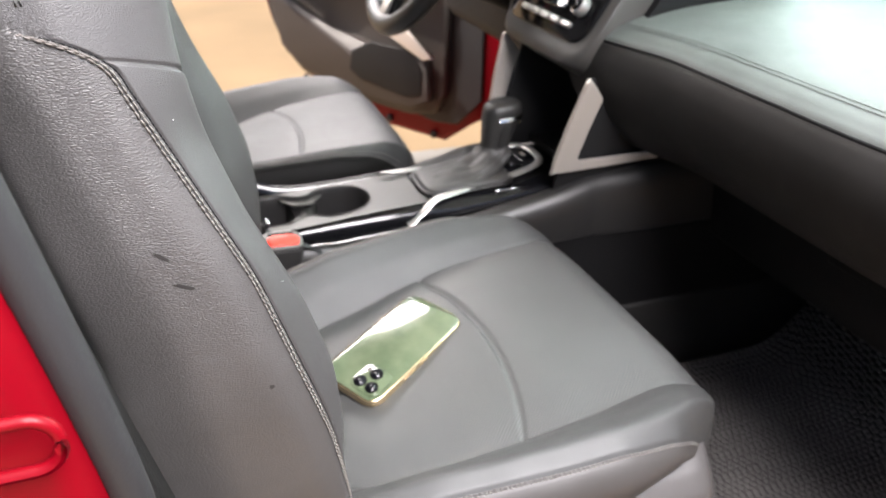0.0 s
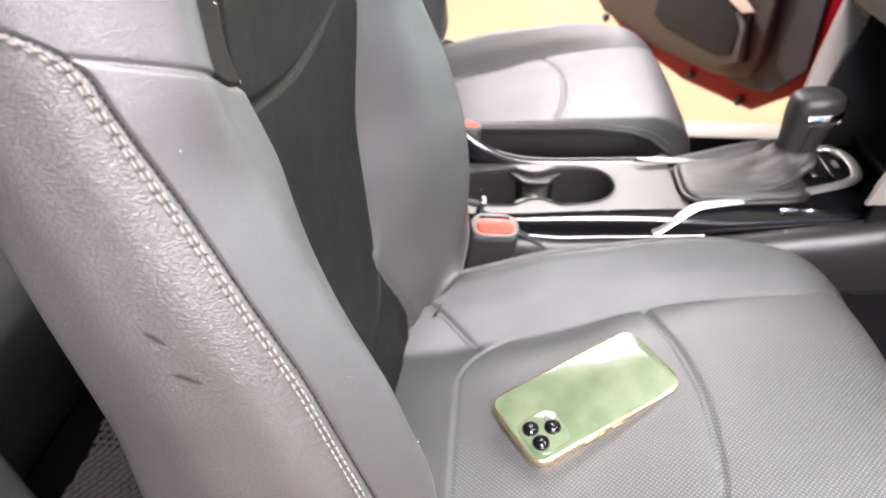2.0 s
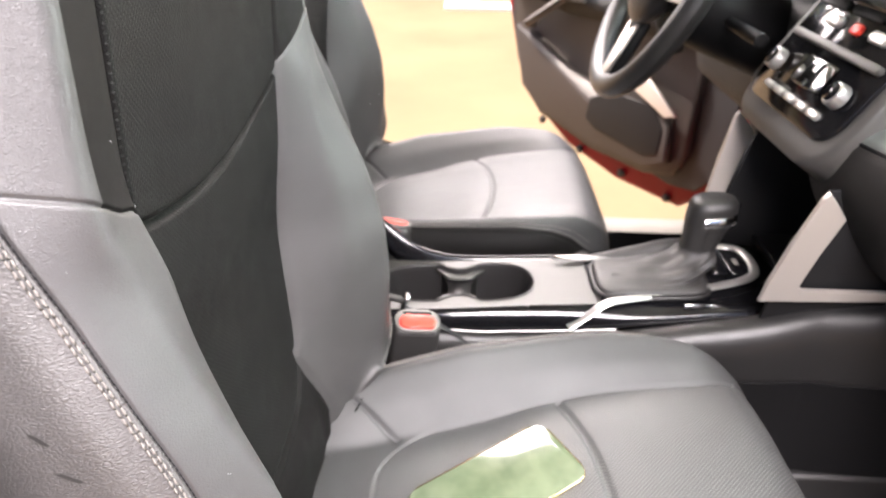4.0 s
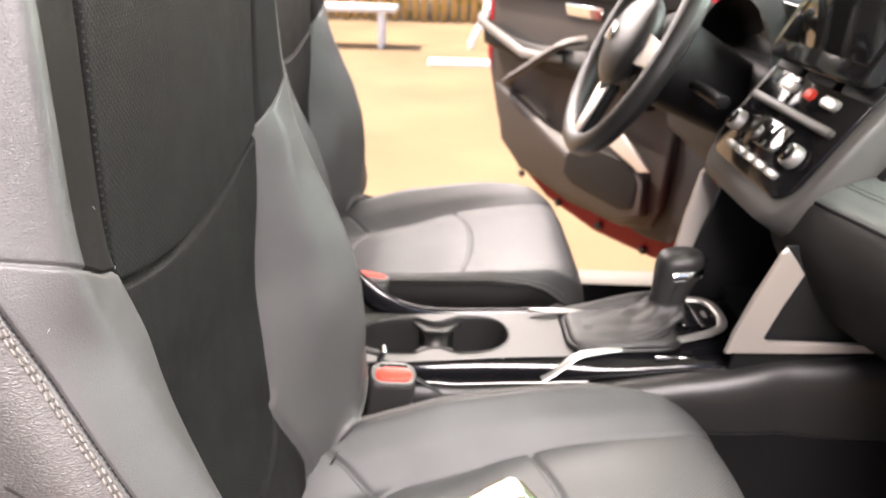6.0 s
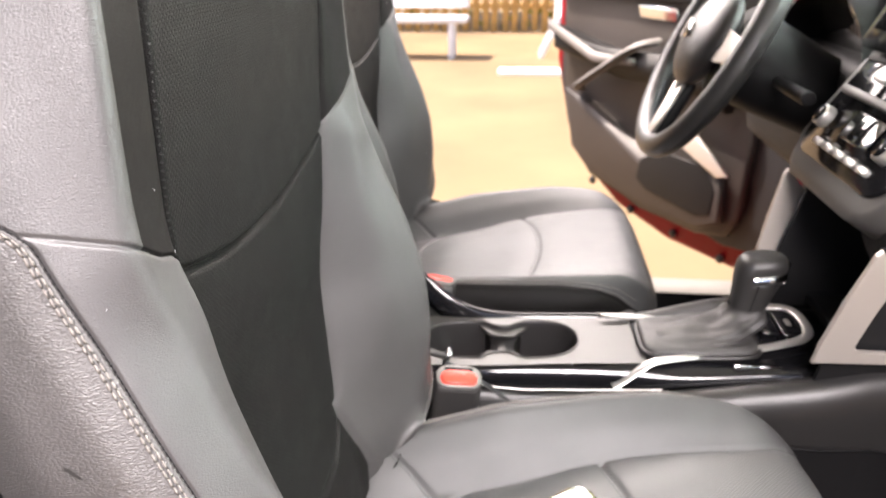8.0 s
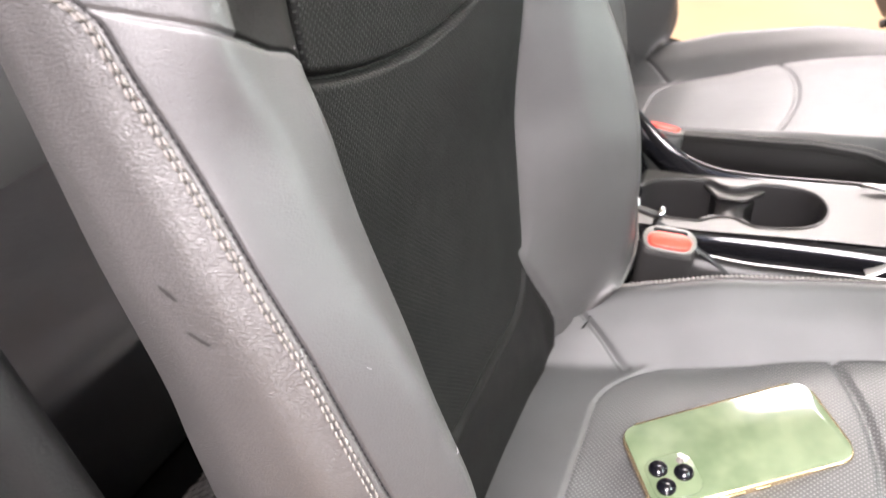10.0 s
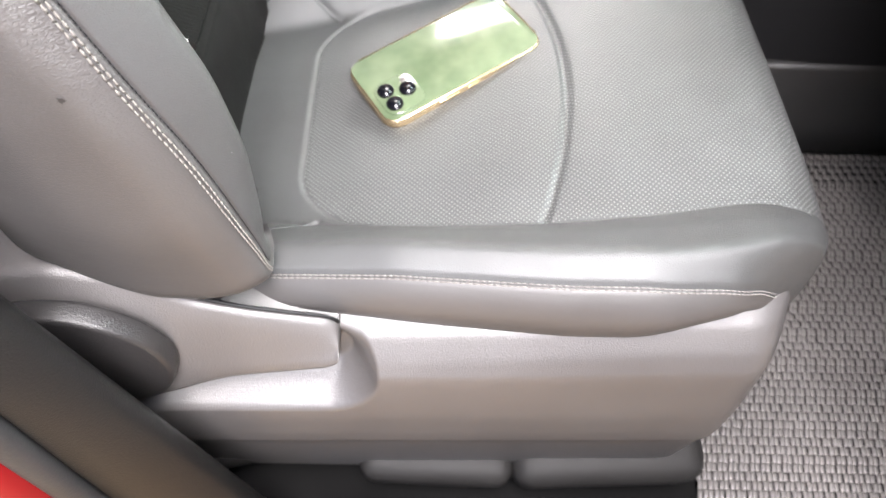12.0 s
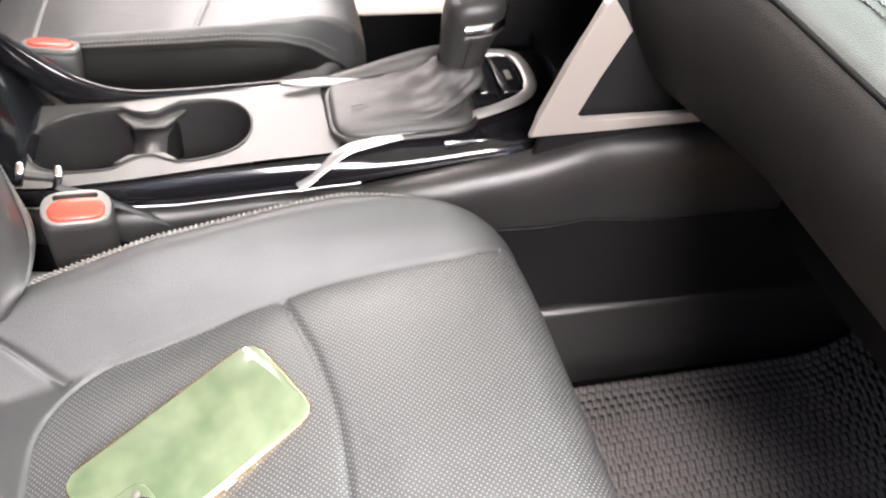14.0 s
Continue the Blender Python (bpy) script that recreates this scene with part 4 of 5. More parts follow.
for k in range(60):
    a, b = np.array((*A[k], zt[k])), np.array((*B[k], min(zl[k], zt[k] - 0.004)))
    rows.append([a, a * 0.9 + b * 0.1 + np.array((0, -0.003, 0.0)), a * 0.5 + b * 0.5 + np.array((0, -0.004, 0.002)), b + np.array((0, -0.001, 0.001)), b])
surface("gloss_band", np.array(rows), M_piano, console, "gloss black console flank")
P = [(*B[k], min(zl[k], zt[k] - 0.004) - 0.001) for k in range(60)]
surface("lower_chrome_line", tube_pts(P[:38], 0.0009, 8), M_satin, console, "thin bright chrome line")
# padded flank below the line: a broad upper ledge that rolls over into the side
def flank(x, y, z):
    w = 0.010 + 0.020 * float(smooth01(x, 0.24, 0.40))
    up = 0.004 * float(smooth01(x, 0.26, 0.36))
    pts = [(y, z), (y - w * 0.45, z + up), (y - w * 0.85, z + up * 0.6 - 0.002), (y - w - 0.003, z - 0.010), (y - w - 0.006, z - 0.026), (y - w - 0.004, 0.5 * (z + 0.665) - 0.006), (y - w + 0.002, 0.670), (y - w + 0.006, 0.664)]
    return [(x, yy, zz) for yy, zz in curve(pts, 24)]


xs3 = np.concatenate([B[:, 0], [0.60, 0.65, 0.70, 0.78, 0.88, 1.0, 1.1]])
fl_y = [float(np.interp(x, list(B[:, 0]) + [0.62, 0.7, 1.1], list(B[:, 1]) + [0.276, 0.275, 0.272])) for x in xs3]
fl_z = [float(np.interp(x, [-0.02, 0.09, 0.17, 0.274, 0.33, 0.46, 0.54, 0.66, 1.1], [0.702, 0.699, 0.695, 0.702, 0.708, 0.737, 0.757, 0.772, 0.772])) for x in xs3]
rows = [flank(x, y, z) for x, y, z in zip(xs3, fl_y, fl_z)]
surface("padded_flank", np.array(rows), M_flank, console, "dark grey padded console flank")
surface("flank_seam", tube_pts([(r[-1][0], r[-1][1] - 0.002, r[-1][2]) for r in rows], 0.0010, 8), M_black, console)
surface("side_wall", np.array([[(r[-1][0], r[-1][1], r[-1][2]), (r[-1][0], r[-1][1] + 0.002, 0.655), (r[-1][0], r[-1][1] + 0.006, 0.52), (r[-1][0], r[-1][1] + 0.008, 0.36)] for r in rows]), M_black, console, "black console side wall")
# lighter than the carpet: the light that falls here is painted in
part("carpet_kick", box_bm((0.60, 0.02, 0.16), 0.008, 2, pose(0.78, 0.262, 0.44)), M_flank, console, "carpet kick strip along the console, lit grey in its colour")
# front half of the top: gear selector plate
plate = [(0.316, 0.313), (0.40, 0.325), (0.49, 0.350), (0.510, 0.362), (0.518, 0.38), (0.519, 0.42), (0.510, 0.442), (0.48, 0.452), (0.40, 0.450), (0.312, 0.430)]
bm = prism_bm([tuple(p) for p in curve(plate + plate[:1], 60)[:-1]], 0.012, 0.003, Matrix.Translation((0, 0, topz(0.3) - 0.010)) @ pose(0, 0, 0, 0, -3.1))
bmesh.ops.translate(bm, verts=bm.verts, vec=(0, 0, -0.0165))
part("gear_plate", bm, M_piano, console, "gloss black selector plate")
u_near = [(0.2735, 0.290, 0.7105), (0.283, 0.293, 0.7155), (0.300, 0.298, 0.727), (0.318, 0.303, 0.7385), (0.339, 0.308, 0.7415), (0.40, 0.3225, 0.7445), (0.455, 0.336, 0.7475), (0.495, 0.350, 0.750), (0.512, 0.363, 0.752), (0.519, 0.385, 0.753), (0.518, 0.416, 0.753), (0.508, 0.434, 0.7525), (0.478, 0.440, 0.751)]
surface("chrome_surround", tube_pts(curve(u_near, 70), 0.0068, 10, 0.42), M_satin, console, "satin chrome surround of the selector")
blade = [(0.266, 0.4165), (0.285, 0.411), (0.345, 0.410), (0.352, 0.416), (0.30, 0.4215)]
part("chrome_blade", prism_bm(blade, 0.005, 0.0015, Matrix.Translation((0, 0, 0.7365))), M_satin, console, "satin metal blade beside the gear boot")
wd = [(0.318, 0.425, 0.737), (0.345, 0.431, 0.741), (0.38, 0.437, 0.748), (0.42, 0.441, 0.756), (0.47, 0.444, 0.760)]
rows = [[p + np.array(o) for o in ((0, -0.012, -0.012), (0, -0.009, -0.003), (0, -0.003, 0.001), (0, 0.006, 0.0), (0, 0.012, -0.006), (0, 0.016, -0.04))] for p in curve(wd, 24)]
surface("boot_wedge", np.array(rows), M_boot, console, "grey padded wedge behind the gear boot")
for x, w in ((0.471, 0.020), (0.497, 0.024)):
    part("console_button", box_bm((w, 0.066, 0.006), 0.002, 2, pose(x, 0.396, 0.7505, 0, -3)), M_piano, console)
part("button_mark", box_bm((0.006, 0.016, 0.001), 0.0003, 1, pose(0.497, 0.39, 0.7548, 0, -3)), M_thread, console)
part("usb_socket", box_bm((0.026, 0.004, 0.012), 0.0015, 2, pose(0.425, 0.303, 0.736, 0, 0, 0)), M_chrome, console)
part("usb_hole", box_bm((0.021, 0.004, 0.007), 0.001, 2, pose(0.425, 0.3015, 0.736)), M_black, console)
part("socket_mark", box_bm((0.03, 0.002, 0.0016), 0.0004, 1, pose(0.452, 0.302, 0.741)), M_chrome, console)
# armrest box behind the cups
ar = [[(x, y, z + (0.012 if 0.32 < y < 0.44 else 0.0)) for y, z in ((0.292, 0.36), (0.292, h - 0.03), (0.300, h - 0.008), (0.33, h), (0.38, h + 0.003), (0.43, h), (0.462, h - 0.008), (0.47, h - 0.03), (0.47, 0.36))] for x, h in ((-0.40, 0.84), (-0.10, 0.84), (-0.065, 0.835), (-0.035, 0.815), (-0.01, 0.785), (0.012, 0.752), (0.028, 0.727), (0.042, 0.70))]
surface("armrest_box", np.array(ar), M_piano, console, "black armrest box")
rim_ = curve([(0.320, 0.427, 0.734), (0.25, 0.427, 0.731), (0.16, 0.427, 0.727), (0.11, 0.430, 0.729), (0.07, 0.438, 0.742), (0.03, 0.449, 0.770), (-0.01, 0.464, 0.80), (-0.06, 0.468, 0.84)], 30)
surface("far_rim", np.array([[p + np.array(o) for o in ((0, -0.004, -0.03), (0, -0.003, 0), (0, 0.002, 0.003), (0, 0.008, 0.001), (0, 0.012, -0.05))] for p in rim_]), M_piano, console, "gloss black rim that rises to the armrest")
# far flank
rows = [[(x, 0.428 + 0.025 * smooth01(x, 0.25, 0.5), topz(x) - 0.004), (x, 0.442 + 0.025 * smooth01(x, 0.25, 0.5), topz(x) - 0.016), (x, 0.468, 0.68), (x, 0.485, 0.36)] for x in np.linspace(-0.02, 1.1, 20)]
surface("far_side_wall", np.array(rows), M_plastic, console)

# gear selector: leather boot and knob
sel = thing("gear_selector", "black leather gear knob with a grey leather boot and chrome inlay", "gear selector")
def ring(cx, cy, cz, hx, hy, p, tilt=0.0, fold=0.0, phase=0.0):
    out = []
    for a in np.linspace(0, 2 * math.pi, 65):
        c, q = math.cos(a), math.sin(a)
        k = (abs(c) ** p + abs(q) ** p) ** (-1 / p)
        w = fold * (math.sin(4 * a + phase) + 0.6 * math.sin(7 * a - 1.7 * phase))
        out.append((cx + (hx + w) * c * k, cy + (hy + w) * q * k, cz + tilt * hx * c * k + 0.5 * w))
    return out


def lofted(rings, n):
    A_ = np.array(rings)
    return np.array([curve([tuple(r[j]) for r in A_], n) for j in range(A_.shape[1])]).transpose(1, 0, 2)


boot = [ring(0.380, 0.361, 0.740, 0.068, 0.047, 5, 0.05), ring(0.380, 0.361, 0.748, 0.067, 0.046, 5, 0.05), ring(0.380, 0.361, 0.7515, 0.062, 0.041, 4, 0.05), ring(0.385, 0.362, 0.752, 0.054, 0.037, 3, 0.02, 0.0006),
        ring(0.400, 0.366, 0.755, 0.046, 0.036, 2.4, 0.0, 0.0018, 0.6), ring(0.417, 0.370, 0.760, 0.0405, 0.034, 2.1, 0.05, 0.0026, 1.9), ring(0.428, 0.373, 0.7665, 0.0335, 0.0305, 2, 0.12, 0.0028, 3.4), ring(0.435, 0.376, 0.773, 0.0265, 0.0255, 2, 0.1, 0.002, 4.6), ring(0.4395, 0.378, 0.779, 0.0232, 0.0215, 2, 0.05, 0.0008, 5.5), ring(0.4405, 0.378, 0.784, 0.0225, 0.020, 2.2, 0.0)]
surface("boot", lofted(boot, 60), M_boot, sel, "folded grey leather boot")
surface("boot_ring", tube_pts(ring(0.380, 0.361, 0.7425, 0.0695, 0.0485, 5, 0.05)[:-1], 0.0035, 8, closed=True), M_plastic, sel)
seam = [(0.330 + 0.011 * k, 0.349 + 0.0015 * k, 0.7525 + 0.0006 * k) for k in range(6)]
for dy in (-0.003, 0.003):
    stitches("stitching", [(x, y + dy, z) for x, y, z in seam], [(0, 0, 1)] * 6, sel, thread=M_greythread)
kr = [ring(0.4405, 0.378, 0.778, 0.0195, 0.0165, 3), ring(0.4410, 0.378, 0.784, 0.0208, 0.0178, 3), ring(0.4435, 0.378, 0.803, 0.0232, 0.0200, 3), ring(0.4465, 0.378, 0.820, 0.0265, 0.0222, 3), ring(0.449, 0.378, 0.834, 0.0285, 0.0238, 2.8, 0.08), ring(0.450, 0.378, 0.844, 0.0275, 0.0228, 2.6, 0.08), ring(0.450, 0.378, 0.850, 0.0225, 0.0180, 2.4, 0.08), ring(0.450, 0.378, 0.8525, 0.010, 0.008, 2, 0.08), ring(0.450, 0.378, 0.8527, 0.0004, 0.0004, 2, 0.08)]
knob = surface("knob", lofted(kr, 48), M_knob, sel, "rounded black leather knob")
P = ring(0.4473, 0.378, 0.8255, 0.0277, 0.0231, 3, 0.10)
surface("chrome_inlay", tube_pts(P[44:64] + P[:10], 0.0040, 8, 1.8), M_chrome, knob, "bright chrome inlay")
for j in (47, 62):
    surface("knob_seam", tube_pts([tuple(kr_[j]) for kr_ in kr[1:4]], 0.0009, 6), M_black, knob)
part("release_button", box_bm((0.006, 0.018, 0.016), 0.002, 2, pose(0.4765, 0.378, 0.838, 0, 6)), M_chrome, knob)

# silver struts that join console and dashboard
for y, s_ in ((0.248, -1), (0.502, 1)):
    st = [(0.476, 0.777), (0.479, 0.80), (0.490, 0.855), (0.504, 0.914), (0.509, 0.920), (0.521, 0.906), (0.535, 0.889), (0.522, 0.845), (0.511, 0.804), (0.511, 0.798), (0.515, 0.795), (0.522, 0.794), (0.66, 0.796), (0.66, 0.784), (0.56, 0.781)]
    bm = prism_bm(st, 0.008, 0.0025, Matrix.Translation((0, y + 0.004, 0)) @ pose(0, 0, 0, 90), 3)
    bmesh.ops.transform(bm, matrix=Matrix.Shear("XZ", 4, (0.0, 0.0)), verts=bm.verts)
    for v in bm.verts:
        v.co.y += s_ * (0.16 * (v.co.z - 0.77)) - s_ * 0.012
    part("strut", bm, M_silver, console, "satin silver triangular strut under the dashboard", smooth=False)
    fl = [(0.485, 0.735), (0.495, 0.782), (0.525, 0.91), (0.75, 0.91), (0.75, 0.735)]
    part("flank_panel", prism_bm(fl, 0.006, 0.002, Matrix.Translation((0, y - s_ * 0.022 + 0.003, 0)) @ pose(0, 0, 0, 90)), M_black, console)
part("tray_back", box_bm((0.02, 0.24, 0.24), 0.004, 2, pose(0.72, 0.375, 0.83)), M_black, console)
part("tray_floor", box_bm((0.20, 0.22, 0.012), 0.003, 2, pose(0.65, 0.378, 0.748)), M_black, console)

# ---- dashboard ----
dash = thing("dashboard", "grey and black padded dashboard with a central screen", "dashboard")
prof = [(0.78, 0.790), (0.69, 0.792), (0.648, 0.800), (0.614, 0.828), (0.586, 0.866), (0.568, 0.902), (0.562, 0.930), (0.565, 0.951), (0.571, 0.960)]
prof2 = [(0.571, 0.9605), (0.574, 0.966), (0.579, 0.970), (0.592, 0.978), (0.625, 0.990), (0.69, 1.002), (0.80, 1.010), (0.95, 1.012), (1.15, 1.015)]
ysd = np.linspace(-0.36, 0.34, 44)
back = 0.018 * smooth01(ysd, -0.10, -0.36)
bend = 0.034 * smooth01(ysd, 0.13, 0.31)
# shaded front and lit top of the pad differ by painted tone
for nm, pf, mt, lb in (("lower_pad", prof, M_dashlow, "padded dashboard front, shade in its dark colour"), ("upper_pad", prof2, M_dash, "grey soft dashboard top, windscreen sheen in its pale colour")):
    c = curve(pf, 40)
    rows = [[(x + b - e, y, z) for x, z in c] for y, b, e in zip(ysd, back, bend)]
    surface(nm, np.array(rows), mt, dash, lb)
for off, z in ((0.596, 0.9805), (0.6015, 0.9825)):
    P = np.array([(off + b - e, y, z) for y, b, e in zip(ysd, back, bend)])
    stitches("dash_stitching", P, np.tile([-0.3, 0, 1], (len(P), 1)), dash, label="grey dashboard stitching", thread=M_greythread)
surface("pad_seam", tube_pts([(0.5715 + b - e, y, 0.9605) for y, b, e in zip(ysd, back, bend)], 0.002, 8), M_black, dash)
gl_ = [[(x + b, y, z) for x, z in ((0.74, 0.80), (0.745, 0.78), (0.75, 0.75), (0.765, 0.70), (0.78, 0.64), (0.82, 0.61), (1.0, 0.58))] for y, b in zip(ysd, back)]
glove = surface("glovebox", np.array(gl_), M_black, dash, "black glovebox lid")
part("glovebox_latch", box_bm((0.012, 0.10, 0.02), 0.004, 2, pose(0.750, -0.05, 0.74)), M_black, glove)
# driver's half
part("driver_dash", box_bm((0.56, 0.60, 0.22), 0.04, 3, pose(0.90, 0.83, 0.93)), M_black, dash)
part("knee_panel", box_bm((0.10, 0.42, 0.22), 0.03, 3, pose(0.76, 0.78, 0.76, 0, 14)), M_black, dash)
hood = [[(x, 0.745 + 0.17 * math.cos(a), 1.03 + h * math.sin(a)) for a in np.linspace(0, math.pi, 24)] for x, h in ((0.60, 0.105), (0.62, 0.115), (0.70, 0.118), (0.90, 0.06))]
surface("cluster_hood", np.array(hood), M_black, dash, "black instrument hood")
part("cluster_glass", box_bm((0.004, 0.30, 0.12), 0.002, 2, pose(0.655, 0.745, 1.075, 0, -18)), M_glassdark, dash)
part("end_vent", box_bm((0.04, 0.12, 0.09), 0.02, 3, pose(0.62, 1.03, 1.02)), M_piano, dash)
# central stack
e2 = Vector((0.080, 0, 0.125)).normalized()
e3 = Vector((-0.125, 0, 0.080)).normalized()
STACK = Matrix(((0, e2.x, e3.x, 0.522), (1, e2.y, e3.y, 0.405), (0, e2.z, e3.z, 0.945), (0, 0, 0, 1)))


def stack(name, w, h, r, x, y, z0, t, mat, label="", bev=0.002, parent=None):
    bm = prism_bm(rounded(w, h, r, 6), t, bev, STACK @ Matrix.Translation((x, y, z0)))
    return part(name, bm, mat, parent or dash, label)


stack("stack_surround", 0.275, 0.21, 0.05, 0, 0.075, -0.05, 0.055, M_consolegrey, "satin grey surround of the centre stack", 0.012)
stack("stack_core", 0.30, 0.30, 0.03, 0, 0.16, -0.20, 0.16, M_black)
stack("control_panel", 0.238, 0.17, 0.03, 0, 0.085, 0.004, 0.006, M_piano, "gloss black climate panel")
stack("chrome_bar", 0.215, 0.010, 0.004, 0, 0.088, 0.010, 0.008, M_consolegrey, "pale silver bar")
for x in (-0.085, 0.085):
    kb = part("climate_knob", cyl_bm(0.0145, 0.013, 0.014, 28, STACK @ Matrix.Translation((x, 0.048, 0.02)), 0.002), M_satin, dash, "satin metal climate knob")
    part("knob_cap", cyl_bm(0.0105, 0.0105, 0.003, 24, STACK @ Matrix.Translation((x, 0.048, 0.0272))), M_piano, kb)
stack("climate_display", 0.075, 0.036, 0.004, 0, 0.055, 0.010, 0.002, M_glassdark)
for k in range(5):
    stack("climate_key", 0.026, 0.009, 0.003, -0.064 + 0.032 * k, 0.020, 0.009, 0.006, M_satin, "satin metal key")
for x in (-0.06, 0.045):
    stack("stack_key", 0.034, 0.013, 0.004, x, 0.116, 0.010, 0.007, M_satin, "satin metal key")
stack("hazard_key", 0.018, 0.013, 0.003, -0.008, 0.116, 0.010, 0.006, M_button, "red hazard key")
for x in (-0.09, 0.0, 0.085):
    stack("vent_slot", 0.07, 0.022, 0.004, x, 0.142, 0.008, 0.004, M_black)
SCR = pose(0.607, 0.405, 1.145, 0, 0, 0) @ pose(0, 0, 0, 0, 25) @ Matrix(((0, 0, -1, 0), (1, 0, 0, 0), (0, 1, 0, 0), (0, 0, 0, 1)))
scr = part("screen_body", prism_bm(rounded(0.235, 0.155, 0.012), 0.02, 0.003, SCR @ Matrix.Translation((0, 0, -0.012))), M_piano, dash, "glossy black touch screen")
part("screen_glass", prism_bm(rounded(0.215, 0.125, 0.004), 0.001, 0.0, SCR @ Matrix.Translation((0, 0.008, 0.0085))), M_glassdark, scr)

# steering wheel
wheel = thing("steering_wheel", "black leather steering wheel with silver spoke trim", "steering wheel")
WH = pose(0.445, 0.745, 1.055) @ pose(0, 0, 0, 0, -64)


def torus(R, r, m, n=72, k=14, a0=0, a1=2 * math.pi):
    return np.array([[tuple(m @ Vector(((R + r * math.cos(b)) * math.cos(a), (R + r * math.cos(b)) * math.sin(a), r * math.sin(b)))) for b in np.linspace(0, 2 * math.pi, k + 1)] for a in np.linspace(a0, a1, n + 1)])


surface("rim", torus(0.181, 0.0185, WH), M_knob, wheel, "black leather rim")
bm = bmesh.new()
bmesh.ops.create_uvsphere(bm, u_segments=32, v_segments=16, radius=1.0)
bmesh.ops.transform(bm, matrix=WH @ Matrix.Translation((0.0, 0, 0.008)) @ Matrix.Diagonal((0.078, 0.088, 0.032, 1)), verts=bm.verts)
part("airbag_pad", bm, M_plastic, wheel, "dark grey airbag cover")
part("emblem", cyl_bm(0.017, 0.017, 0.004, 24, WH @ Matrix.Translation((0, 0, 0.041)) @ Matrix.Diagonal((0.8, 1, 1, 1))), M_chrome, wheel)
for a in (90, 270, 180):
    m = WH @ pose(0, 0, 0, 0, 0, a)
    part("spoke", box_bm((0.11, 0.042, 0.018), 0.006, 2, m @ Matrix.Translation((0.122, 0, -0.006))), M_black, wheel)
    sp2 = prism_bm([(0.075, -0.026), (0.165, -0.018), (0.172, 0.0), (0.165, 0.018), (0.075, 0.026), (0.095, 0)], 0.006, 0.002, m @ Matrix.Translation((0, 0, 0.004)))
    part("spoke_trim", sp2, M_silver, wheel, "satin silver spoke trim")
for y in (0.62, 0.87):
    part("column_stalk", cyl_bm(0.008, 0.010, 0.15, 12, pose(0.53, y, 1.005, 90, 0, 0), 0.002), M_black, wheel)
part("column_shroud", cyl_bm(0.055, 0.075, 0.26, 28, WH @ Matrix.Translation((0, 0, -0.16)), 0.01), M_black, wheel)

# ---- seat belt buckles ----
def buckle(m, label):
    ob = thing("seat_belt_buckle", label, "belt buckle", "belt buckles")
    body = part("housing", box_bm((0.055, 0.034, 0.118), 0.009, 4, pose(0, 0, -0.059)), M_buckle, ob)
    part("rim", prism_bm(rounded(0.053, 0.032, 0.0135), 0.005, 0.0015, Matrix.Translation((0, 0, -0.002))), M_rimgrey, ob, "pale grey rim")
    part("release_button", prism_bm(rounded(0.043, 0.0195, 0.0085), 0.009, 0.0030, Matrix.Translation((0, -0.0035, -0.003)), 3), M_button, ob, "bright red release button")
    part("tongue_slot", box_bm((0.034, 0.0045, 0.003), 0.001, 2, pose(0, 0.0105, 0.0025)), M_black, ob, "dark slot for the belt tongue")
    for k, w in enumerate((0.018, 0.026, 0.022)):
        part("print_bar", box_bm((w, 0.0006, 0.0022), 0, 1, pose(0, -0.0172, -0.050 - 0.007 * k)), M_doortrim, ob)
    part("stalk", box_bm((0.03, 0.008, 0.16), 0.003, 2, pose(-0.006, 0.004, -0.15, 0, 4)), M_rubber, ob)
    ob.matrix_basis = m
    return ob


buckle(pose(0.092, 0.262, 0.730, 17, 6, 8), "grey belt buckle with a red button beside the passenger seat")
buckle(pose(0.040, 0.512, 0.735, -12, 8, 0), "grey belt buckle with a red button beside the driver's seat")
surface_strap = tube_pts(curve([(0.075, 0.287, 0.735), (0.11, 0.286, 0.715), (0.16, 0.283, 0.68), (0.24, 0.282, 0.60)], 30), 0.0035, 8, 0.6)
tagged(surface("belt_cable", surface_strap, M_rubber), "thin black cable between seat and console", "cable")
P = tube_pts(curve([(0.075, 0.290, 0.700), (0.12, 0.287, 0.690), (0.17, 0.284, 0.672), (0.22, 0.282, 0.64)], 24), 0.0028, 8, 0.7)
tagged(surface("belt_cable", P, M_buckle), "thin grey cable under the belt buckle", "cable")
# clip of two metal bars joined by a cross piece
clip = thing("belt_clip", "bright metal clip with two bars beside the console", "clip")
for dx in (-0.014, 0.014):
    part("bar", box_bm((0.007, 0.012, 0.022), 0.002, 2, pose(0.062, 0.293, 0.742, 20, 20, 10) @ Matrix.Translation((dx, 0, 0))), M_chrome, clip)
part("cross_piece", box_bm((0.026, 0.007, 0.007), 0.002, 2, pose(0.062, 0.293, 0.742, 20, 20, 10)), M_buckle, clip)

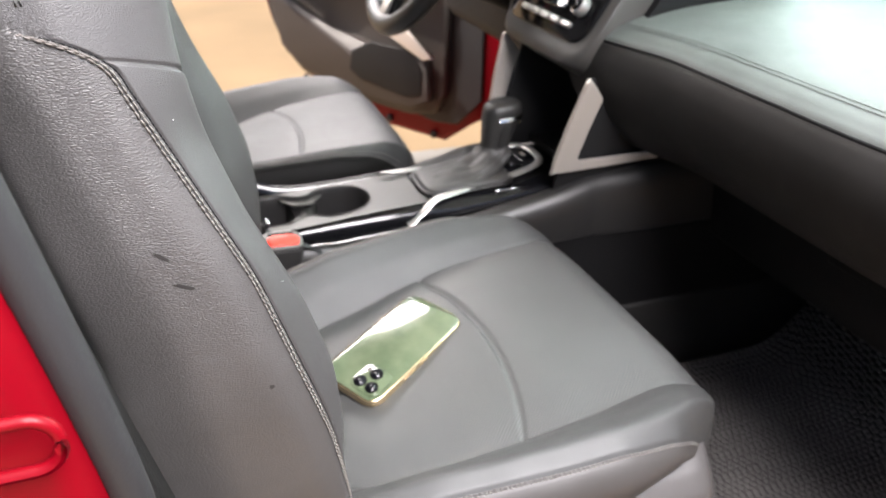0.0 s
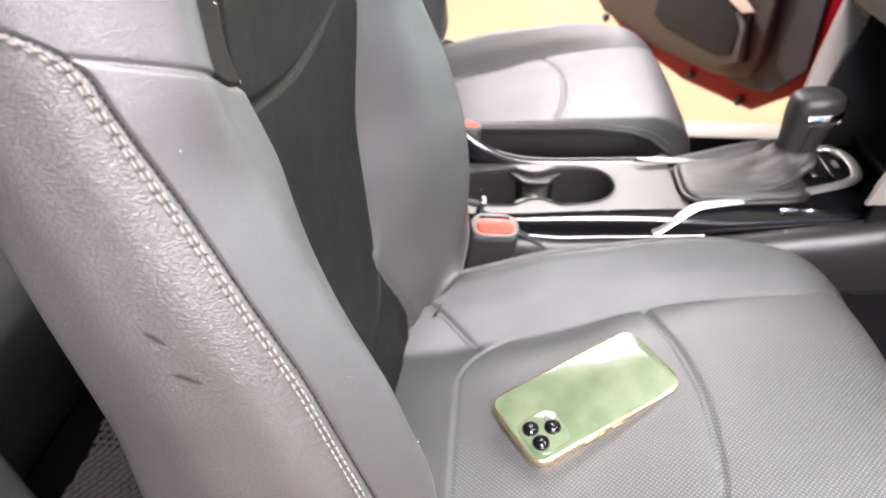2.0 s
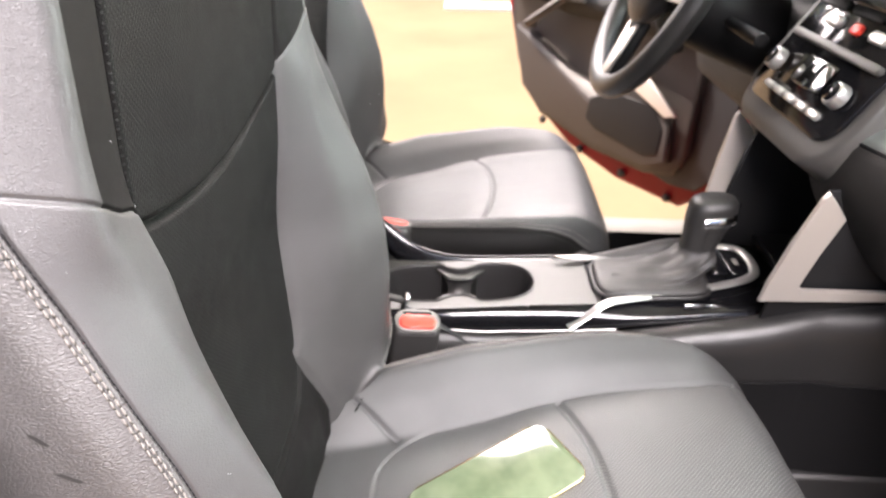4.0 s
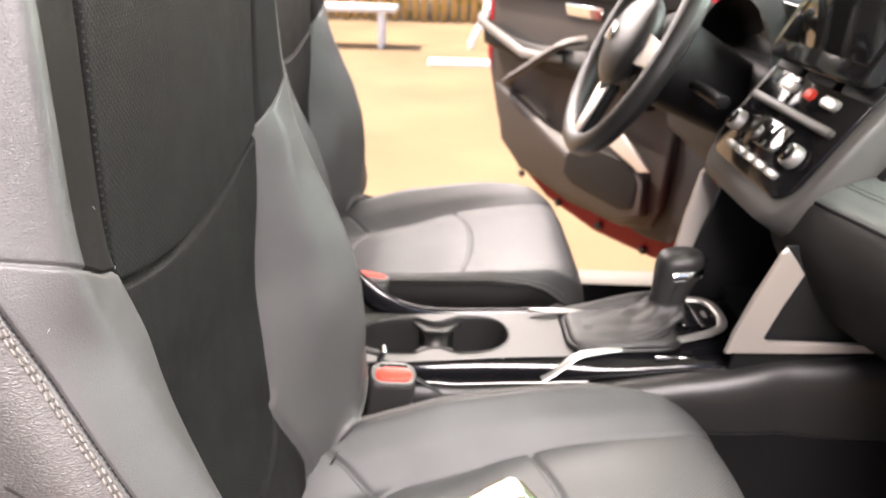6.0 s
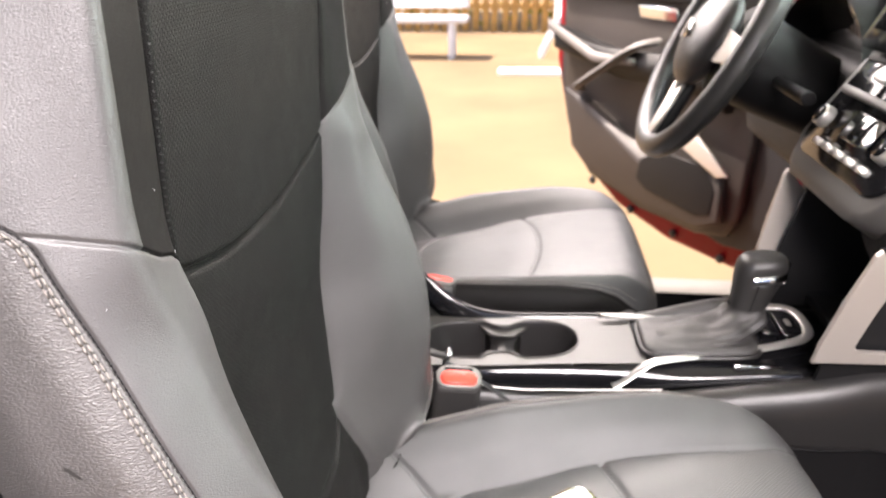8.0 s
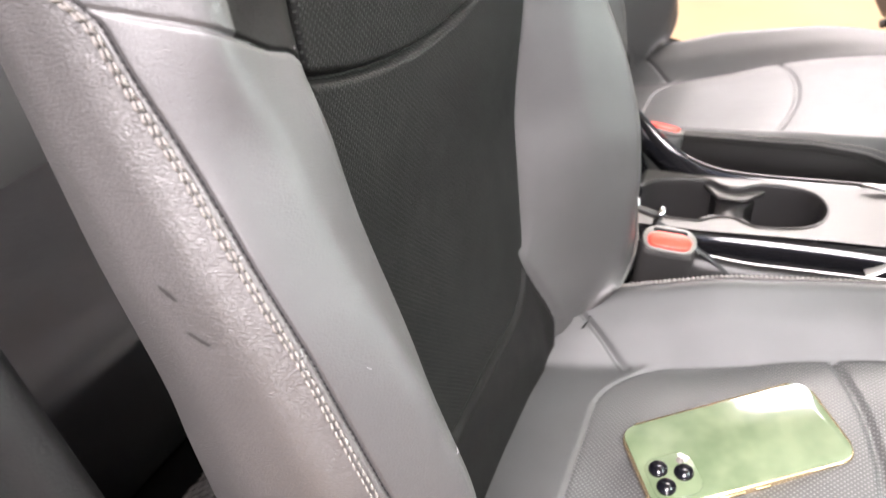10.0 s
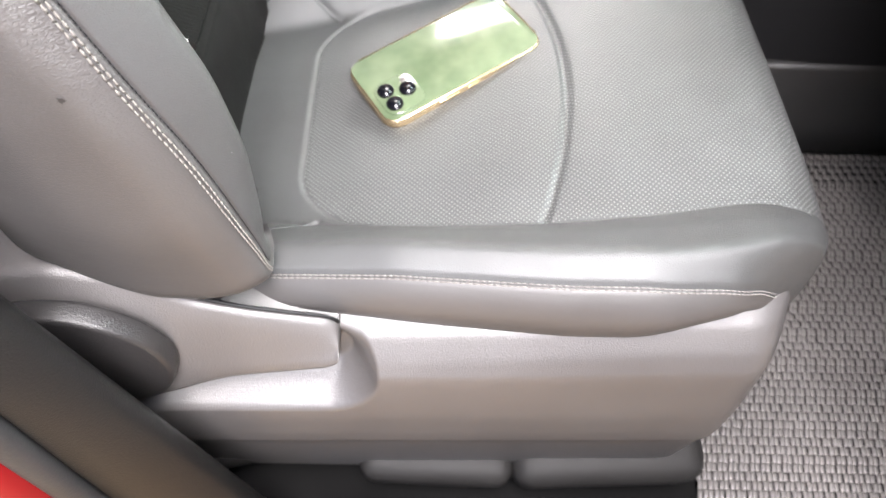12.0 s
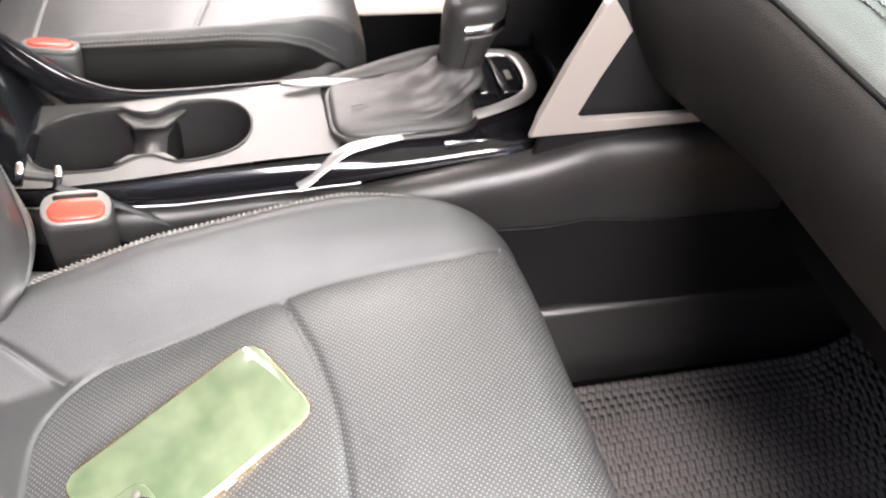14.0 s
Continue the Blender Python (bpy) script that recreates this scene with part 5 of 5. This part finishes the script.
# ---- floor mats ----
def woven_mat(x0, x1, y0, y1, label, z=FLOOR + 0.008):
    ob = thing("floor_mat", label, "floor mat", "floor mats")
    nx, ny = 40, 30
    V = np.zeros((nx, ny, 3))
    for i, x in enumerate(np.linspace(x0, x1, nx)):
        for j, y in enumerate(np.linspace(y0, y1, ny)):
            lift = 0.012 * smooth01(y, y1 - 0.05, y1) + 0.16 * smooth01(x, x1 - 0.22, x1) ** 1.6
            V[i, j] = (x, y, z + lift)
    surface("backing", V, M_carpet, ob)
    verts, faces = [], []
    px, py = 0.0057, 0.0096
    q = np.random.default_rng(2)
    for a in range(int((x1 - x0) / px)):
        for b in range(int((y1 - y0) / py)):
            over = (a + b) % 2
            x = x0 + a * px + 0.0010 * (b % 4)
            y = y0 + (b + 0.5) * py
            lift = 0.012 * smooth01(y, y1 - 0.05, y1) + 0.16 * smooth01(x, x1 - 0.22, x1) ** 1.6
            zz = z + float(lift) + q.normal(0, 0.0002) + (0.0015 if over else -0.0007)
            w = 0.0028 if over else 0.0027
            i0 = len(verts)
            for dy, h in ((-0.0050, 0.0008), (-0.0037, 0.0016), (0.0024, 0.0019), (0.0044, 0.0013), (0.0050, 0.0006)):
                sk = dy * 0.16
                verts += [(x - w + sk, y + dy, zz + h - 0.0012), (x - w * 0.4 + sk, y + dy, zz + h + 0.0004), (x + w * 0.5 + sk, y + dy, zz + h + 0.0002), (x + w + sk, y + dy, zz + h - 0.0014)]
            for g in (0, 4, 8, 12):
                for j in range(3):
                    faces.append((i0 + g + j, i0 + g + j + 1, i0 + g + j + 5, i0 + g + j + 4))
    tagged(mesh_ob("weave", verts, faces, M_mat, ob, "dark grey brown coil weave"), kind="stuff")
    return ob


woven_mat(0.455, 1.12, -0.275, 0.235, "grey brown woven coil mat in the passenger footwell")
woven_mat(-0.46, -0.14, -0.26, 0.25, "grey brown woven coil mat in the rear footwell")

# ---- rear bench ----
bench = thing("rear_seat", "dark grey leather rear bench seat", "rear seat")
rows = []
for y in np.linspace(-0.33, 1.09, 60):
    e = 1 - 0.25 * smooth01(abs(y - 0.38), 0.55, 0.71)
    dip = 0.012 * bumpf(abs(y - 0.38) - 0.34, 0.16) + 0.006 * bumpf(y - 0.38, 0.01)
    rows.append([(x, y, z * e + 0.52 * (1 - e) - dip * (z > 0.64)) for x, z in curve([(-0.52, 0.38), (-0.47, 0.50), (-0.45, 0.60), (-0.47, 0.665), (-0.55, 0.695), (-0.70, 0.685), (-0.90, 0.655), (-1.0, 0.65)], 40)])
surface("cushion", np.array(rows), M_rear, bench)
rows = [[(x, y, z) for x, z in curve([(-0.92, 0.62), (-0.93, 0.72), (-1.0, 0.95), (-1.08, 1.20), (-1.11, 1.27), (-1.16, 1.28), (-1.2, 1.2), (-1.15, 0.6)], 40)] for y in np.linspace(-0.33, 1.09, 30)]
surface("backrest", np.array(rows), M_rear, bench)
for y in (-0.04, 0.80):
    bm = box_bm((0.10, 0.24, 0.16), 0.045, 4, pose(-1.13, y, 1.38, 0, -10))
    part("headrest", bm, M_rear, bench)

# ---- phone on the seat ----
phone = thing("phone", "pale green glass phone in a clear case with gold edges", "phone")
L_, W_ = 0.1590, 0.0810
side = part("frame", prism_bm(rounded(L_, W_, 0.0145, 8), 0.0102, 0.0026, Matrix.Translation((0, 0, -0.0015)), 3), M_gold, phone, "polished gold frame")
M_green, n_, l_, b_ = material("green glass")
co_ = n_.new("ShaderNodeTexCoord")
no_ = node(n_, "ShaderNodeTexNoise", Scale=38.0, Detail=2.0)
l_.new(co_.outputs["Object"], no_.inputs["Vector"])
l_.new(ramp(n_, l_, no_.outputs[0], (0.070, 0.098, 0.054), (0.118, 0.146, 0.088)), b_.inputs["Base Color"])
b_.inputs["Roughness"].default_value = 0.16
b_.inputs["Coat Weight"].default_value = 1.0
b_.inputs["Coat Roughness"].default_value = 0.03
part("back_glass", prism_bm(rounded(L_ - 0.004, W_ - 0.004, 0.0115, 8), 0.0008, 0.0003, Matrix.Translation((0, 0, 0.0086))), M_green, phone, "pale green glass back")
isl = part("camera_island", prism_bm(rounded(0.037, 0.038, 0.010, 6), 0.0018, 0.0007, Matrix.Translation((-L_ / 2 + 0.0245, -W_ / 2 + 0.0245, 0.0092)), 2), M_green, phone)
for x, y in ((-0.0085, -0.008), (-0.0085, 0.0085), (0.0085, 0.0)):
    m = Matrix.Translation((-L_ / 2 + 0.0245 + x, -W_ / 2 + 0.0245 + y, 0.0118))
    ring = part("camera_ring", cyl_bm(0.0075, 0.0072, 0.0022, 28, m, 0.0005), M_piano, isl)
    part("camera_lens", cyl_bm(0.0062, 0.0062, 0.0008, 24, m @ Matrix.Translation((0, 0, 0.0009))), M_lens, isl)
part("flash", cyl_bm(0.0028, 0.0028, 0.0008, 16, Matrix.Translation((-L_ / 2 + 0.0345, -W_ / 2 + 0.0355, 0.0112))), M_thread, isl)
for x, w in ((-0.020, 0.020), (0.004, 0.011)):
    part("side_key", box_bm((w, 0.0016, 0.003), 0.0006, 2, pose(x, -W_ / 2 - 0.0003, 0.0045)), M_gold, phone)
phone.matrix_basis = pose(0.182, 0.0505, 0.6850) @ pose(0, 0, 0, 0, 0, 32) @ pose(0, 0, 0, 2.5, -8.8, 0)

# ---- outside ----
gbench = thing("garden_bench", "white painted garden bench on the sandy ground", "bench")
part("bench_seat", box_bm((1.3, 0.40, 0.06), 0.015, 2, pose(-1.1, 7.75, 0.41)), M_white, gbench)
for x in (-1.6, -0.62):
    for y in (7.60, 7.90):
        part("leg", box_bm((0.06, 0.06, 0.39), 0.01, 2, pose(x, y, 0.19)), M_white, gbench)
part("bench_back", box_bm((1.3, 0.04, 0.34), 0.012, 2, pose(-1.1, 7.97, 0.68, -8)), M_white, gbench)
gch = thing("garden_chair", "white painted garden chair with slanting legs", "chair")
part("chair_seat", box_bm((0.5, 0.45, 0.05), 0.012, 2, pose(0.75, 8.0, 0.42)), M_white, gch)
for x, t in ((0.45, 24), (1.05, -24)):
    for y in (7.8, 8.2):
        part("leg", box_bm((0.05, 0.05, 0.50), 0.01, 2, pose(x, y, 0.20, 0, t)), M_white, gch)
part("chair_back", box_bm((0.5, 0.04, 0.5), 0.012, 2, pose(0.75, 8.25, 0.68, -10)), M_white, gch)
slab = structure(part("stone_slab", box_bm((0.75, 0.30, 0.03), 0.006, 2, pose(0.30, 6.8, 0.012)), M_white), "white stone slab in the sand", "slab")
fence = thing("garden_fence", "sunlit yellow brown timber fence", "fence")
me = None
fr = random.Random(5)
for k in range(90):
    if me is None:
        me = part("slat", box_bm((0.085, 0.025, 1.5), 0.004, 1), M_fence, fence)
        me.matrix_basis = pose(-5, 10.2, 0.75)
        continue
    o = new("slat", me.data)
    o.parent = fence
    o.matrix_basis = pose(-5 + 0.14 * k, 10.2 + fr.uniform(-0.01, 0.01), 0.75 + fr.uniform(-0.03, 0.03), fr.uniform(-1, 1), fr.uniform(-1.5, 1.5), 0)
for z in (0.35, 1.15):
    part("rail", box_bm((13, 0.05, 0.08), 0.006, 1, pose(1.2, 10.24, z)), M_fence, fence)


def hedge(name, x0, x1, y0, y1, h, n, seed, label):
    q = np.random.default_rng(seed)
    verts, faces = [], []
    for _ in range(n):
        x, y = q.uniform(x0, x1), q.uniform(y0, y1)
        top = h * (0.75 + 0.25 * math.sin(x * 1.7) * math.cos(y * 1.3 + x))
        z = top * q.uniform(0, 1) ** 0.8
        a, t, sz = q.uniform(0, 6.28), q.uniform(-0.9, 0.9), q.uniform(0.06, 0.14)
        d = np.array((math.cos(a) * math.cos(t), math.sin(a) * math.cos(t), math.sin(t))) * sz
        w = np.cross(d, q.normal(size=3))
        w = w / np.linalg.norm(w) * sz * 0.35
        c = np.array((x, y, z))
        i0 = len(verts)
        verts += [c - d, c + w, c + d, c - w]
        faces.append((i0, i0 + 1, i0 + 2, i0 + 3))
    ob = mesh_ob(name, verts, faces, M_leaf, None, "", smooth=False)
    return tagged(ob, label, "hedge", kind="stuff")


hedge("hedge", -16, 8, 10.6, 13.5, 7.5, 40000, 3, "sunlit yellow green leafy hedge behind the fence")
